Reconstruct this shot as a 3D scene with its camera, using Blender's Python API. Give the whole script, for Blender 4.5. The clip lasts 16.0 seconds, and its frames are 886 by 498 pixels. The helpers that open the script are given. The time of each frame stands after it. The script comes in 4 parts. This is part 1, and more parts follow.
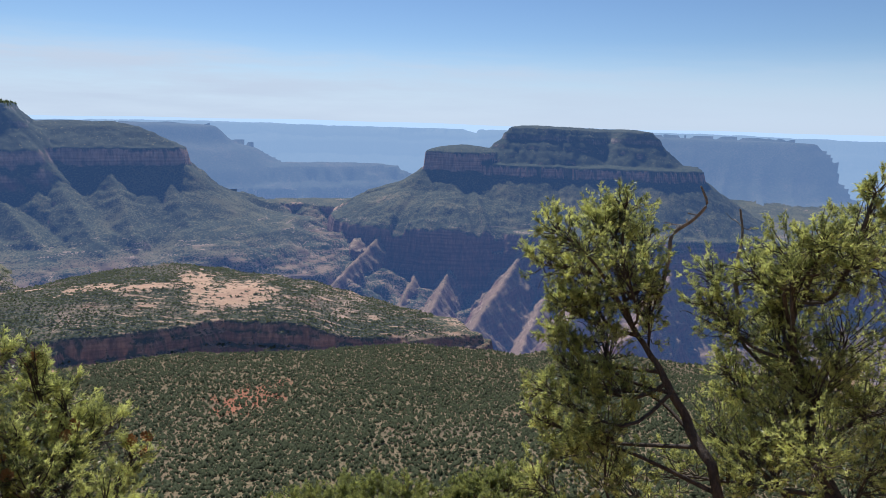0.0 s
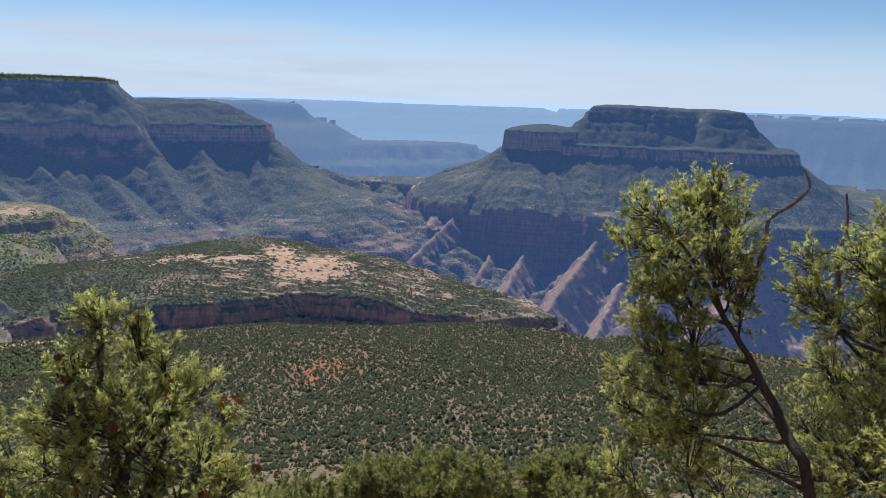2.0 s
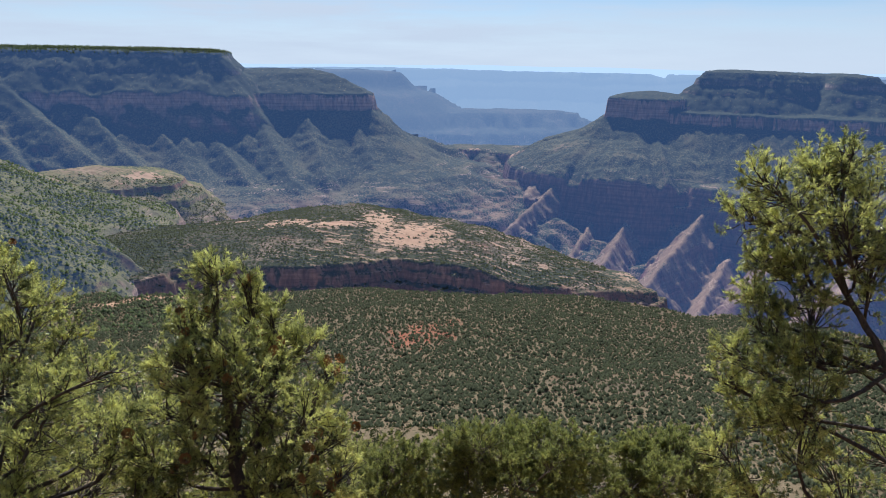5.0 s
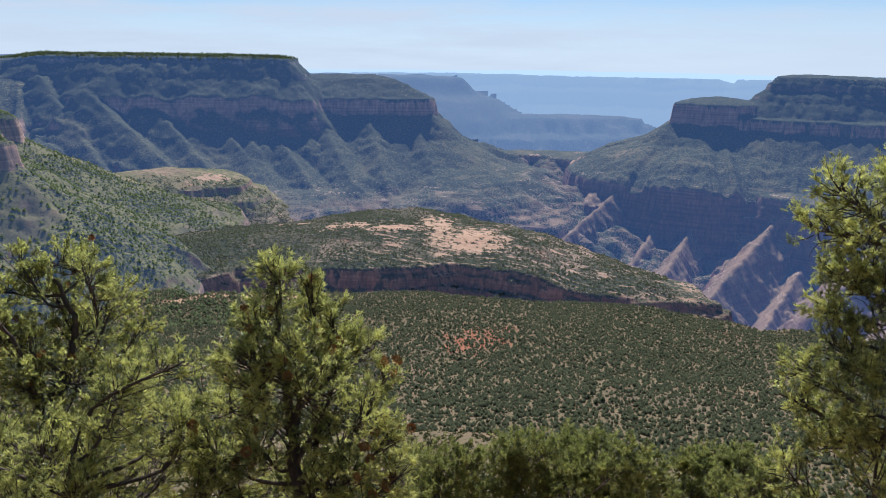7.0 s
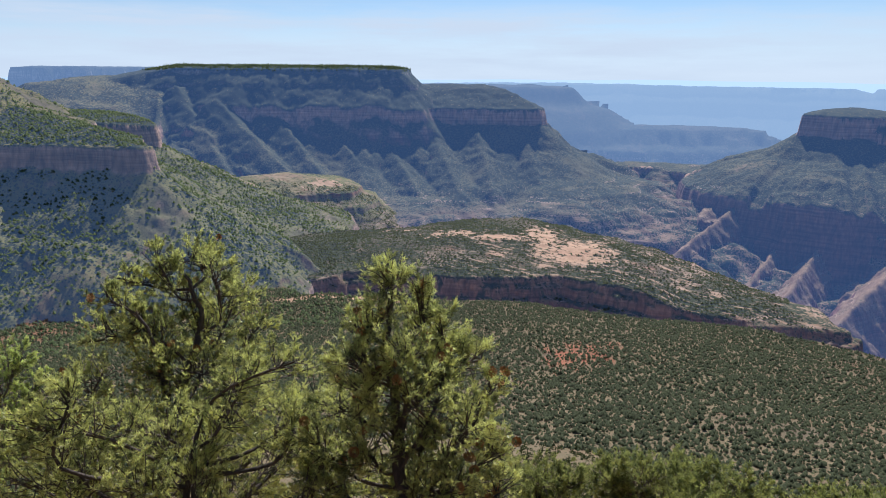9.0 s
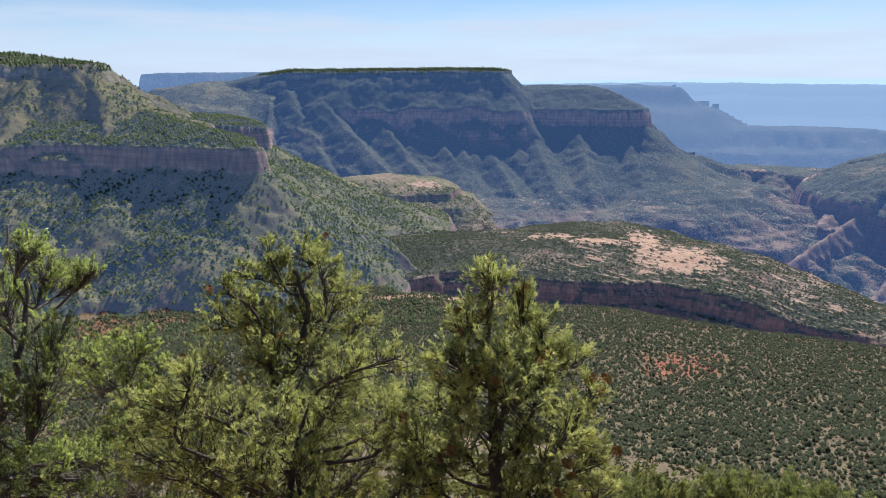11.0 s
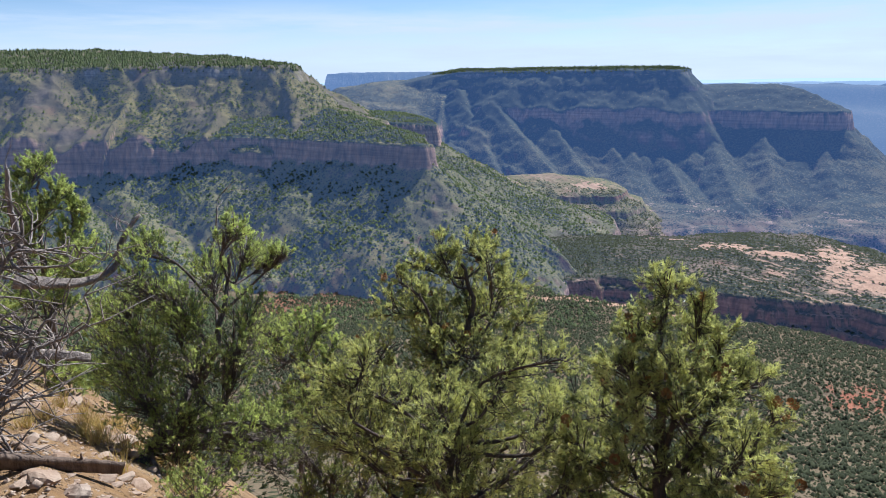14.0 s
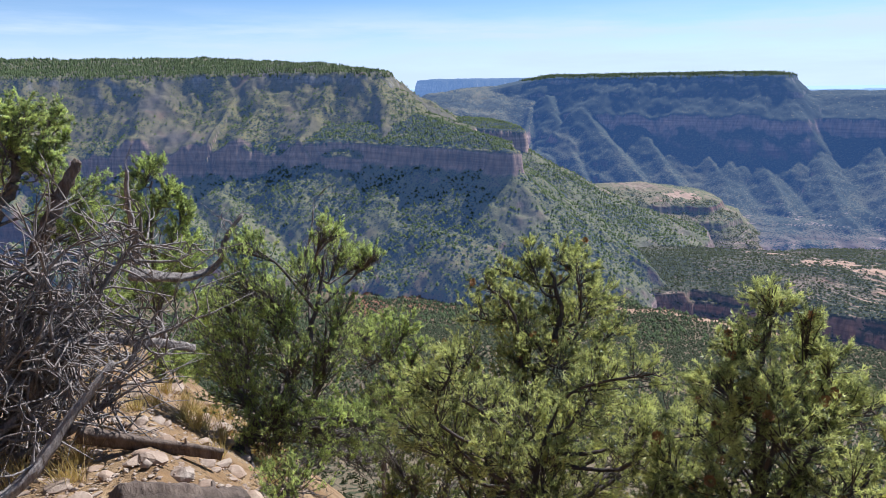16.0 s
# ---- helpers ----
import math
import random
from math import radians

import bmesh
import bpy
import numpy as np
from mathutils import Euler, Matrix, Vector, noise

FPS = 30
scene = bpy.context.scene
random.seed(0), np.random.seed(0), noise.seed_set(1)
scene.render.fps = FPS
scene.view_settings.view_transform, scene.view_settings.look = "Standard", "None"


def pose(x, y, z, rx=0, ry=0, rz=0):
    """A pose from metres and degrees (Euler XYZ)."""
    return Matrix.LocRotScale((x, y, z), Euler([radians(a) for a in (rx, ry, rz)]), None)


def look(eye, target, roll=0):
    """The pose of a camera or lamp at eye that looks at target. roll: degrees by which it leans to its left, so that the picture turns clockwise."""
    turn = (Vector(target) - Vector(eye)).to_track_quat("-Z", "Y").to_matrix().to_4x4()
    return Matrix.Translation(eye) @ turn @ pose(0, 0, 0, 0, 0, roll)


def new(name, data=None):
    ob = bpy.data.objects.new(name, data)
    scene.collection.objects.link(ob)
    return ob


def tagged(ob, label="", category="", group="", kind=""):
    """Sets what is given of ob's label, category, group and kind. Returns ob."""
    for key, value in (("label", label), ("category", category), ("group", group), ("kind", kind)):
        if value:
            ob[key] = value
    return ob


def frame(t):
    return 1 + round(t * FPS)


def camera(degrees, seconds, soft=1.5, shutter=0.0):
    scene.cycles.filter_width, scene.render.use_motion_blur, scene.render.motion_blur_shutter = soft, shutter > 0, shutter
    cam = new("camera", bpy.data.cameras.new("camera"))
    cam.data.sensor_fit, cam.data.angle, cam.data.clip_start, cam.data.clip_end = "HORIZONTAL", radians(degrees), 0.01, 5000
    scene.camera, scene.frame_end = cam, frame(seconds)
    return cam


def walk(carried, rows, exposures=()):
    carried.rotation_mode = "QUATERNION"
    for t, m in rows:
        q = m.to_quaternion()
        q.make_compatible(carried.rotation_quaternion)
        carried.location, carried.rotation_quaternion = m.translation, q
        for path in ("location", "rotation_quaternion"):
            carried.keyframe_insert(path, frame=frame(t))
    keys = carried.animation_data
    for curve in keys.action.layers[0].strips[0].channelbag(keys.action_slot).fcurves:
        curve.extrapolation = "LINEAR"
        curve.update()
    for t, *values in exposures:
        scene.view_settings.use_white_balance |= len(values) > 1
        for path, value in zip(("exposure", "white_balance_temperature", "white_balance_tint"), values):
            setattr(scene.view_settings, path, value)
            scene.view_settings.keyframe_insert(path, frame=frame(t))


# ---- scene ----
cam = camera(67.8, 16.0, soft=0.45)
EYE = 1.6
ROWS = [
    (0.0, 0.000, 0.000, 0.000, -0.00, -11.40, -1.50),
    (0.5, -0.019, 0.008, -0.002, 1.82, -11.58, -1.70),
    (1.0, -0.027, 0.001, -0.003, 3.53, -11.92, -1.44),
    (1.5, -0.037, 0.013, -0.010, 5.12, -12.56, -1.43),
    (2.0, -0.045, 0.010, -0.013, 6.76, -13.36, -1.59),
    (2.5, -0.044, 0.012, -0.016, 8.33, -14.26, -1.39),
    (3.0, -0.052, 0.019, -0.020, 9.93, -14.95, -1.23),
    (3.5, -0.060, 0.025, -0.024, 11.35, -15.49, -1.25),
    (4.0, -0.070, 0.031, -0.030, 12.87, -16.03, -1.10),
    (6.5, -0.070, 0.021, -0.031, 18.61, -15.98, -0.72),
    (7.0, -0.079, 0.024, -0.037, 20.35, -15.84, -0.69),
    (7.5, -0.086, 0.017, -0.035, 22.59, -15.56, -0.52),
    (8.0, -0.106, 0.031, -0.041, 25.08, -15.41, -0.45),
    (8.5, -0.130, 0.037, -0.043, 27.16, -15.31, -0.52),
    (9.0, -0.144, 0.040, -0.050, 29.59, -15.11, -0.41),
    (11.5, -0.169, 0.002, -0.047, 40.44, -14.94, 0.37),
    (12.0, -0.179, -0.006, -0.052, 43.28, -14.89, 0.22),
    (12.5, -0.195, -0.005, -0.059, 46.29, -14.91, 0.41),
    (13.0, -0.203, -0.020, -0.057, 48.31, -14.90, 0.64),
    (13.5, -0.202, -0.031, -0.055, 50.27, -14.90, 0.72),
    (14.0, -0.202, -0.051, -0.050, 52.28, -14.91, 0.66),
    (14.5, -0.203, -0.069, -0.049, 53.93, -14.86, 0.42),
    (15.0, -0.202, -0.087, -0.046, 55.78, -14.81, 0.38),
    (15.5, -0.210, -0.097, -0.045, 57.68, -14.67, 0.58),
    (16.0, -0.216, -0.103, -0.043, 59.76, -14.31, 0.76),

]
EXPOSE = [(0.0, 0.34, 5500, 10), (8.0, 0.46, 5500, 10), (12.0, 0.56, 5450, 11), (16.0, 0.70, 5120, 12)]
walk(cam, [(t, pose(x, y, EYE + z, 90 + pitch, roll, yaw)) for t, x, y, z, yaw, pitch, roll in ROWS], EXPOSE)

# ---- light: a high autumn sun ahead, behind the mesas ----
SUN_BEARING, SUN_HEIGHT = 19.0, 49.0   # degrees left of the first view, degrees up
world = bpy.data.worlds.new("sky")
scene.world = world
world.use_nodes = True
wn, wl = world.node_tree.nodes, world.node_tree.links
wn.clear()
sky = wn.new("ShaderNodeTexSky")
sky.sky_type = "NISHITA"
sky.sun_disc = False
sky.sun_elevation = radians(SUN_HEIGHT)
sky.sun_rotation = radians(-SUN_BEARING)
sky.altitude = 2000
sky.air_density, sky.dust_density, sky.ozone_density = 1.0, 0.3, 1.3
# thin high cirrus, drawn out along the horizon
coord = wn.new("ShaderNodeTexCoord")
stretch = wn.new("ShaderNodeMapping")
stretch.inputs["Scale"].default_value = (1.6, 1.6, 16.0)
stretch.inputs["Location"].default_value = (0.35, 0.1, 0.0)
wl.new(coord.outputs["Generated"], stretch.inputs["Vector"])
cirrus = wn.new("ShaderNodeTexNoise")
cirrus.inputs["Scale"].default_value = 2.2
cirrus.inputs["Detail"].default_value = 9
cirrus.inputs["Roughness"].default_value = 0.6
wl.new(stretch.outputs["Vector"], cirrus.inputs["Vector"])
thick = wn.new("ShaderNodeMapRange")
thick.inputs["From Min"].default_value, thick.inputs["From Max"].default_value = 0.40, 0.62
wl.new(cirrus.outputs["Fac"], thick.inputs["Value"])
axes = wn.new("ShaderNodeSeparateXYZ")
wl.new(coord.outputs["Generated"], axes.inputs["Vector"])
band = wn.new("ShaderNodeValToRGB")
for i, (p, v) in enumerate(((0.0, 0.75), (0.02, 1.0), (0.07, 1.0), (0.088, 0.35), (0.108, 0.0))):
    e = band.color_ramp.elements[i] if i < 2 else band.color_ramp.elements.new(p)
    e.position, e.color = p, (v, v, v, 1)
wl.new(axes.outputs["Z"], band.inputs["Fac"])
# the cloud lies to the left, toward the ridge
side = wn.new("ShaderNodeMapRange")
side.inputs["From Min"].default_value, side.inputs["From Max"].default_value = 0.55, -0.30
side.inputs["To Min"].default_value = 0.25
wl.new(axes.outputs["X"], side.inputs["Value"])
m1 = wn.new("ShaderNodeMath"); m1.operation = "MULTIPLY"
m2 = wn.new("ShaderNodeMath"); m2.operation = "MULTIPLY"
wl.new(thick.outputs["Result"], m1.inputs[0]); wl.new(band.outputs["Color"], m1.inputs[1])
wl.new(m1.outputs[0], m2.inputs[0]); wl.new(side.outputs["Result"], m2.inputs[1])
veil = wn.new("ShaderNodeMix"); veil.data_type = "RGBA"
wl.new(m2.outputs[0], veil.inputs["Factor"])

veil.inputs["B"].default_value = (7.9, 8.4, 8.8, 1)
# pale dust haze low over the horizon
low = wn.new("ShaderNodeMapRange")
low.interpolation_type = "SMOOTHSTEP"
for s, v in (("From Min", 0.115), ("From Max", 0.0), ("To Min", 0.0), ("To Max", 0.85)):
    low.inputs[s].default_value = v
wl.new(axes.outputs["Z"], low.inputs["Value"])
dust = wn.new("ShaderNodeMix"); dust.data_type = "RGBA"
wl.new(low.outputs["Result"], dust.inputs["Factor"])
wl.new(sky.outputs["Color"], dust.inputs["A"])
dust.inputs["B"].default_value = (8.2, 8.9, 9.6, 1)
wl.new(dust.outputs["Result"], veil.inputs["A"])
back = wn.new("ShaderNodeBackground")
back.inputs["Strength"].default_value = 0.061
wl.new(veil.outputs["Result"], back.inputs["Color"])
wl.new(back.outputs[0], wn.new("ShaderNodeOutputWorld").inputs["Surface"])

sun = new("sun", bpy.data.lights.new("sun", "SUN"))
sun.data.energy, sun.data.angle, sun.data.color = 5.0, radians(0.53), (1.0, 0.93, 0.83)
_b, _h = radians(SUN_BEARING), radians(SUN_HEIGHT)
sun.matrix_world = look((-math.sin(_b) * math.cos(_h) * 400, math.cos(_b) * math.cos(_h) * 400, math.sin(_h) * 400), (0, 0, 0))


# ---- materials ----
def shader(name):
    m = bpy.data.materials.new(name)
    m.use_nodes = True
    n, l = m.node_tree.nodes, m.node_tree.links
    n.clear()
    return m, n, l


def math_node(n, l, op, a, b, clamp=False):
    k = n.new("ShaderNodeMath")
    k.operation, k.use_clamp = op, clamp
    for i, v in enumerate((a, b)):
        if isinstance(v, (int, float)):
            k.inputs[i].default_value = v
        else:
            l.new(v, k.inputs[i])
    return k.outputs[0]


def remap(n, l, v, a, b, c=0.0, d=1.0):
    k = n.new("ShaderNodeMapRange")
    for s, x in zip(("From Min", "From Max", "To Min", "To Max"), (a, b, c, d)):
        k.inputs[s].default_value = x
    l.new(v, k.inputs["Value"])
    return k.outputs["Result"]


def mix(n, l, f, a, b, how="MIX"):
    k = n.new("ShaderNodeMix")
    k.data_type, k.blend_type = "RGBA", how
    for s, v in (("Factor", f), ("A", a), ("B", b)):
        if isinstance(v, (int, float)):
            k.inputs[s].default_value = v
        elif isinstance(v, tuple):
            k.inputs[s].default_value = (*v, 1)
        else:
            l.new(v, k.inputs[s])
    return k.outputs["Result"]


def noise_at(n, l, where, scale, detail=4, rough=0.55):
    k = n.new("ShaderNodeTexNoise")
    k.inputs["Scale"].default_value, k.inputs["Detail"].default_value, k.inputs["Roughness"].default_value = scale, detail, rough
    l.new(where, k.inputs["Vector"])
    return k.outputs["Fac"]


def stretched(n, l, where, sx, sy, sz):
    k = n.new("ShaderNodeMapping")
    k.inputs["Scale"].default_value = (sx, sy, sz)
    l.new(where, k.inputs["Vector"])
    return k.outputs["Vector"]


def surface(n, l, colour, rough=0.9, bump=None, strength=0.4, dist=0.02, spec=0.2):
    k = n.new("ShaderNodeBsdfPrincipled")
    if isinstance(colour, tuple):
        k.inputs["Base Color"].default_value = (*colour, 1)
    else:
        l.new(colour, k.inputs["Base Color"])
    k.inputs["Roughness"].default_value = rough
    k.inputs["Specular IOR Level"].default_value = spec
    if bump is not None:
        b = n.new("ShaderNodeBump")
        b.inputs["Strength"].default_value, b.inputs["Distance"].default_value = strength, dist
        l.new(bump, b.inputs["Height"])
        l.new(b.outputs[0], k.inputs["Normal"])
    return k.outputs[0]


def finish(n, l, out):
    l.new(out, n.new("ShaderNodeOutputMaterial").inputs["Surface"])


STRATA = [  # height, colour of the bare rock
    (-840, (0.17, 0.085, 0.06)), (-640, (0.22, 0.105, 0.07)), (-520, (0.20, 0.105, 0.072)), (-470, (0.27, 0.15, 0.10)),
    (-425, (0.44, 0.29, 0.19)), (-395, (0.30, 0.14, 0.085)), (-278, (0.27, 0.14, 0.095)), (-262, (0.44, 0.27, 0.18)),
    (-145, (0.46, 0.29, 0.195)), (-122, (0.28, 0.19, 0.13)), (-30, (0.36, 0.29, 0.21)), (60, (0.36, 0.31, 0.25))]


def land_material(name, haze_glow=0.0, haze_tint=(0.2, 0.3, 0.5), straw=((0.115, 0.10, 0.05), (0.085, 0.08, 0.04)), thick=1.0, cover=0.6, low=((0.13, 0.11, 0.055), (0.09, 0.085, 0.042))):
    """Layered canyon rock on steep faces, soil and dark scrub on gentle ones. Distance haze is painted on as emission,
    by share and colour.
    """
    m, n, l = shader(name)
    geo = n.new("ShaderNodeNewGeometry")
    pos = geo.outputs["Position"]
    xyz = n.new("ShaderNodeSeparateXYZ")
    l.new(pos, xyz.inputs[0])
    up = n.new("ShaderNodeSeparateXYZ")
    l.new(geo.outputs["Normal"], up.inputs[0])
    wide = noise_at(n, l, pos, 0.006, 4)
    lift = math_node(n, l, "ADD", xyz.outputs["Z"], remap(n, l, wide, 0.3, 0.7, -14, 14))
    ramp = n.new("ShaderNodeValToRGB")
    l.new(remap(n, l, lift, -840, 60), ramp.inputs["Fac"])
    for i, (h, c) in enumerate(STRATA):
        p = (h + 840) / 900
        e = ramp.color_ramp.elements[i] if i < 2 else ramp.color_ramp.elements.new(p)
        e.position, e.color = p, (*c, 1)
    beds = noise_at(n, l, stretched(n, l, pos, 0.004, 0.004, 0.11), 1.0, 5, 0.65)
    streak = noise_at(n, l, stretched(n, l, pos, 0.09, 0.09, 0.012), 1.0, 4, 0.6)
    rock = mix(n, l, 1.0, ramp.outputs["Color"], remap(n, l, beds, 0.33, 0.68, 0.55, 1.3), "MULTIPLY")
    rock = mix(n, l, 1.0, rock, remap(n, l, streak, 0.32, 0.68, 0.5, 1.25), "MULTIPLY")
    # soil
    soil_n = noise_at(n, l, pos, 0.02, 6, 0.6)
    soil = mix(n, l, remap(n, l, soil_n, 0.35, 0.65), (0.095, 0.076, 0.048), (0.165, 0.125, 0.08))
    at = n.new("ShaderNodeAttribute")
    at.attribute_name = "sand"
    soil = mix(n, l, at.outputs["Fac"], soil, mix(n, l, soil_n, (0.42, 0.255, 0.15), (0.54, 0.345, 0.215)))
    ar = n.new("ShaderNodeAttribute")
    ar.attribute_name = "red"
    soil = mix(n, l, ar.outputs["Fac"], soil, (0.30, 0.125, 0.07))
    soil = mix(n, l, remap(n, l, lift, -440, -500, 0, 0.8), soil, mix(n, l, soil_n, (0.21, 0.125, 0.072), (0.37, 0.225, 0.13)))
    av = n.new("ShaderNodeAttribute")
    av.attribute_name = "scrub"
    blade = noise_at(n, l, pos, 0.05, 3)
    grass = mix(n, l, blade, *straw)
    grass = mix(n, l, remap(n, l, lift, -150, -210), grass, mix(n, l, blade, low[0], low[1]))
    soil = mix(n, l, math_node(n, l, "MULTIPLY", remap(n, l, av.outputs["Fac"], 0.1, 0.5), remap(n, l, lift, -520, -450, 0.2, cover)), soil, grass)
    # pale ledges of bare sandstone step out on the lower benches
    shelf = noise_at(n, l, stretched(n, l, pos, 0.007, 0.007, 0.17), 1.0, 5, 0.6)
    shelf = math_node(n, l, "MULTIPLY", remap(n, l, shelf, 0.57, 0.63), remap(n, l, lift, -405, -435, 0, 0.75))
    soil = mix(n, l, shelf, soil, (0.42, 0.28, 0.19))
    # scrub too small and far to stand up singly
    for size, lim in ((0.16, 0.62), (0.09, 0.55)):
        v = n.new("ShaderNodeTexVoronoi")
        v.inputs["Scale"].default_value = size
        l.new(pos, v.inputs["Vector"])
        reach = math_node(n, l, "MULTIPLY", av.outputs["Fac"], lim * thick)
        spot = math_node(n, l, "LESS_THAN", v.outputs["Distance"], reach)
        soil = mix(n, l, spot, soil, mix(n, l, v.outputs["Color"], (0.04, 0.046, 0.022), (0.082, 0.08, 0.037)))
    steep = remap(n, l, math_node(n, l, "ADD", up.outputs["Z"], remap(n, l, soil_n, 0.3, 0.7, -0.08, 0.08)), 0.45, 0.63)
    col = mix(n, l, steep, rock, soil)
    rub = noise_at(n, l, pos, 0.09, 7, 0.75)
    out = surface(n, l, col, 0.95, rub, 0.8, 3.5, 0.1)
    # distance haze painted as an even bluish emission mixed over the surface
    if haze_glow > 0:
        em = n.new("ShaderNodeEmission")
        em.inputs["Color"].default_value = (*haze_tint, 1)
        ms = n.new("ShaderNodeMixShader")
        ms.inputs[0].default_value = haze_glow
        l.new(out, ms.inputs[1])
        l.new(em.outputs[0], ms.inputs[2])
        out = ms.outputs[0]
    finish(n, l, out)
    return m


LAND = land_material("canyon_land", 0.0, (0.2, 0.3, 0.5), ((0.27, 0.195, 0.11), (0.15, 0.112, 0.062)), 0.6, 0.8, ((0.25, 0.185, 0.105), (0.13, 0.10, 0.055)))
# haze is painted as glow into mesas, ridge, rim, benches, promontory and backdrops
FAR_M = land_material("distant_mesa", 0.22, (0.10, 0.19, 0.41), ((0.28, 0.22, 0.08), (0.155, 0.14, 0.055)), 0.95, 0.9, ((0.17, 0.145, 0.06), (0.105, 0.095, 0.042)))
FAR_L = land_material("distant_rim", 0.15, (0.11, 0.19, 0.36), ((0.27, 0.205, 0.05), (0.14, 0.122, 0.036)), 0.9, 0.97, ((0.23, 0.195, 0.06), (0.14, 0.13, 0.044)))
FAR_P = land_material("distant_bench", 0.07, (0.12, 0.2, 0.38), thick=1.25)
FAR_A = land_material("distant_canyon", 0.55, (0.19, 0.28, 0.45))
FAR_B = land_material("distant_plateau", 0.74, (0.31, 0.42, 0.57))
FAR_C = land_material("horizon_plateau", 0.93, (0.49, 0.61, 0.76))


def leaf_material(name, dark, light, trans=0.35, rough=0.55, spec=0.35, tuft=8.0):
    m, n, l = shader(name)
    geo = n.new("ShaderNodeNewGeometry")
    big = noise_at(n, l, geo.outputs["Position"], tuft, 2, 0.7)
    f = math_node(n, l, "ADD", math_node(n, l, "MULTIPLY", math_node(n, l, "POWER", geo.outputs["Random Per Island"], 1.3), 0.5), remap(n, l, big, 0.38, 0.64, -0.05, 0.72), True)
    col = mix(n, l, f, dark, light)
    p = surface(n, l, col, rough, spec=spec)
    t = n.new("ShaderNodeBsdfTranslucent")
    l.new(mix(n, l, 1.0, col, (1.6, 1.6, 1.0), "MULTIPLY"), t.inputs["Color"])
    ms = n.new("ShaderNodeMixShader")
    ms.inputs[0].default_value = trans
    l.new(p, ms.inputs[1])
    l.new(t.outputs[0], ms.inputs[2])
    finish(n, l, ms.outputs[0])
    return m


PINYON = leaf_material("pinyon_needles", (0.062, 0.074, 0.033), (0.56, 0.55, 0.235), 0.55, 0.32)
JUNIPER = leaf_material("juniper_sprays", (0.065, 0.085, 0.036), (0.54, 0.58, 0.235), 0.55, 0.34)
SCRUB = leaf_material("scrub_foliage", (0.03, 0.036, 0.018), (0.082, 0.09, 0.044), 0.25, 0.8, 0.08, 0.3)
SHRUB = leaf_material("shrub_leaves", (0.07, 0.085, 0.034), (0.36, 0.36, 0.14), 0.48)
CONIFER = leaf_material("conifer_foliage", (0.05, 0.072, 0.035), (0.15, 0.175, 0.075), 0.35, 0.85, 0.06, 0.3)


def bark_material(name, dark, light, grain=30):
    m, n, l = shader(name)
    tc = n.new("ShaderNodeNewGeometry")
    fibre = noise_at(n, l, stretched(n, l, tc.outputs["Position"], 1, 1, 0.25), grain, 6, 0.7)
    blot = noise_at(n, l, tc.outputs["Position"], 4, 3)
    col = mix(n, l, remap(n, l, fibre, 0.3, 0.7), dark, light)
    col = mix(n, l, remap(n, l, blot, 0.4, 0.7, 0, 0.5), col, tuple(0.6 * c for c in dark))
    finish(n, l, surface(n, l, col, 0.9, fibre, 1.0, 0.025))
    return m


BARK = bark_material("pinyon_bark", (0.055, 0.043, 0.035), (0.17, 0.13, 0.10))
JBARK = bark_material("juniper_bark", (0.10, 0.078, 0.062), (0.25, 0.20, 0.165))
DEAD = bark_material("weathered_deadwood", (0.13, 0.10, 0.08), (0.50, 0.42, 0.34), 34)
# darker brown than the deadwood, for both fallen logs and the stump
DARK_WOOD = bark_material("dark_brown_wood", (0.07, 0.048, 0.034), (0.25, 0.18, 0.125), 22)
CONE = bark_material("cone_scales", (0.30, 0.15, 0.05), (0.55, 0.30, 0.11), 120)


def dirt_material():
    m, n, l = shader("stony_dirt")
    geo = n.new("ShaderNodeNewGeometry")
    pos = geo.outputs["Position"]
    coarse, fine = noise_at(n, l, pos, 1.3, 5, 0.6), noise_at(n, l, pos, 14, 6, 0.7)
    col = mix(n, l, remap(n, l, coarse, 0.38, 0.62), (0.25, 0.14, 0.055), (0.41, 0.265, 0.125))
    v = n.new("ShaderNodeTexVoronoi")
    v.inputs["Scale"].default_value = 16
    l.new(pos, v.inputs["Vector"])
    peb = remap(n, l, v.outputs["Distance"], 0.18, 0.32, 1, 0)
    col = mix(n, l, math_node(n, l, "MULTIPLY", peb, remap(n, l, coarse, 0.45, 0.6)), col, (0.55, 0.45, 0.36))
    col = mix(n, l, remap(n, l, fine, 0.35, 0.65, 0, 0.5), col, (0.20, 0.14, 0.09))
    finish(n, l, surface(n, l, col, 0.95, math_node(n, l, "ADD", fine, peb), 1.0, 0.05, 0.1))
    return m


DIRT = dirt_material()


# ---- the land: strata round rims drawn in plan ----
def polar(b, d):
    """Plan place at bearing b (degrees left of north) and distance d."""
    return -math.sin(radians(b)) * d, math.cos(radians(b)) * d


_rng = np.random.RandomState(7)
_perm = np.concatenate([_rng.permutation(256)] * 3)
_gx, _gy = np.cos(np.arange(256) * 2.399), np.sin(np.arange(256) * 2.399)


def perlin(x, y):
    xi, yi = np.floor(x).astype(int), np.floor(y).astype(int)
    xf, yf = x - xi, y - yi
    u, v = xf * xf * xf * (xf * (xf * 6 - 15) + 10), yf * yf * yf * (yf * (yf * 6 - 15) + 10)
    out = 0
    for dx in (0, 1):
        for dy in (0, 1):
            h = _perm[_perm[(xi + dx) & 255] + ((yi + dy) & 255)]
            w = (u if dx else 1 - u) * (v if dy else 1 - v)
            out = out + w * (_gx[h] * (xf - dx) + _gy[h] * (yf - dy))
    return out * 1.5


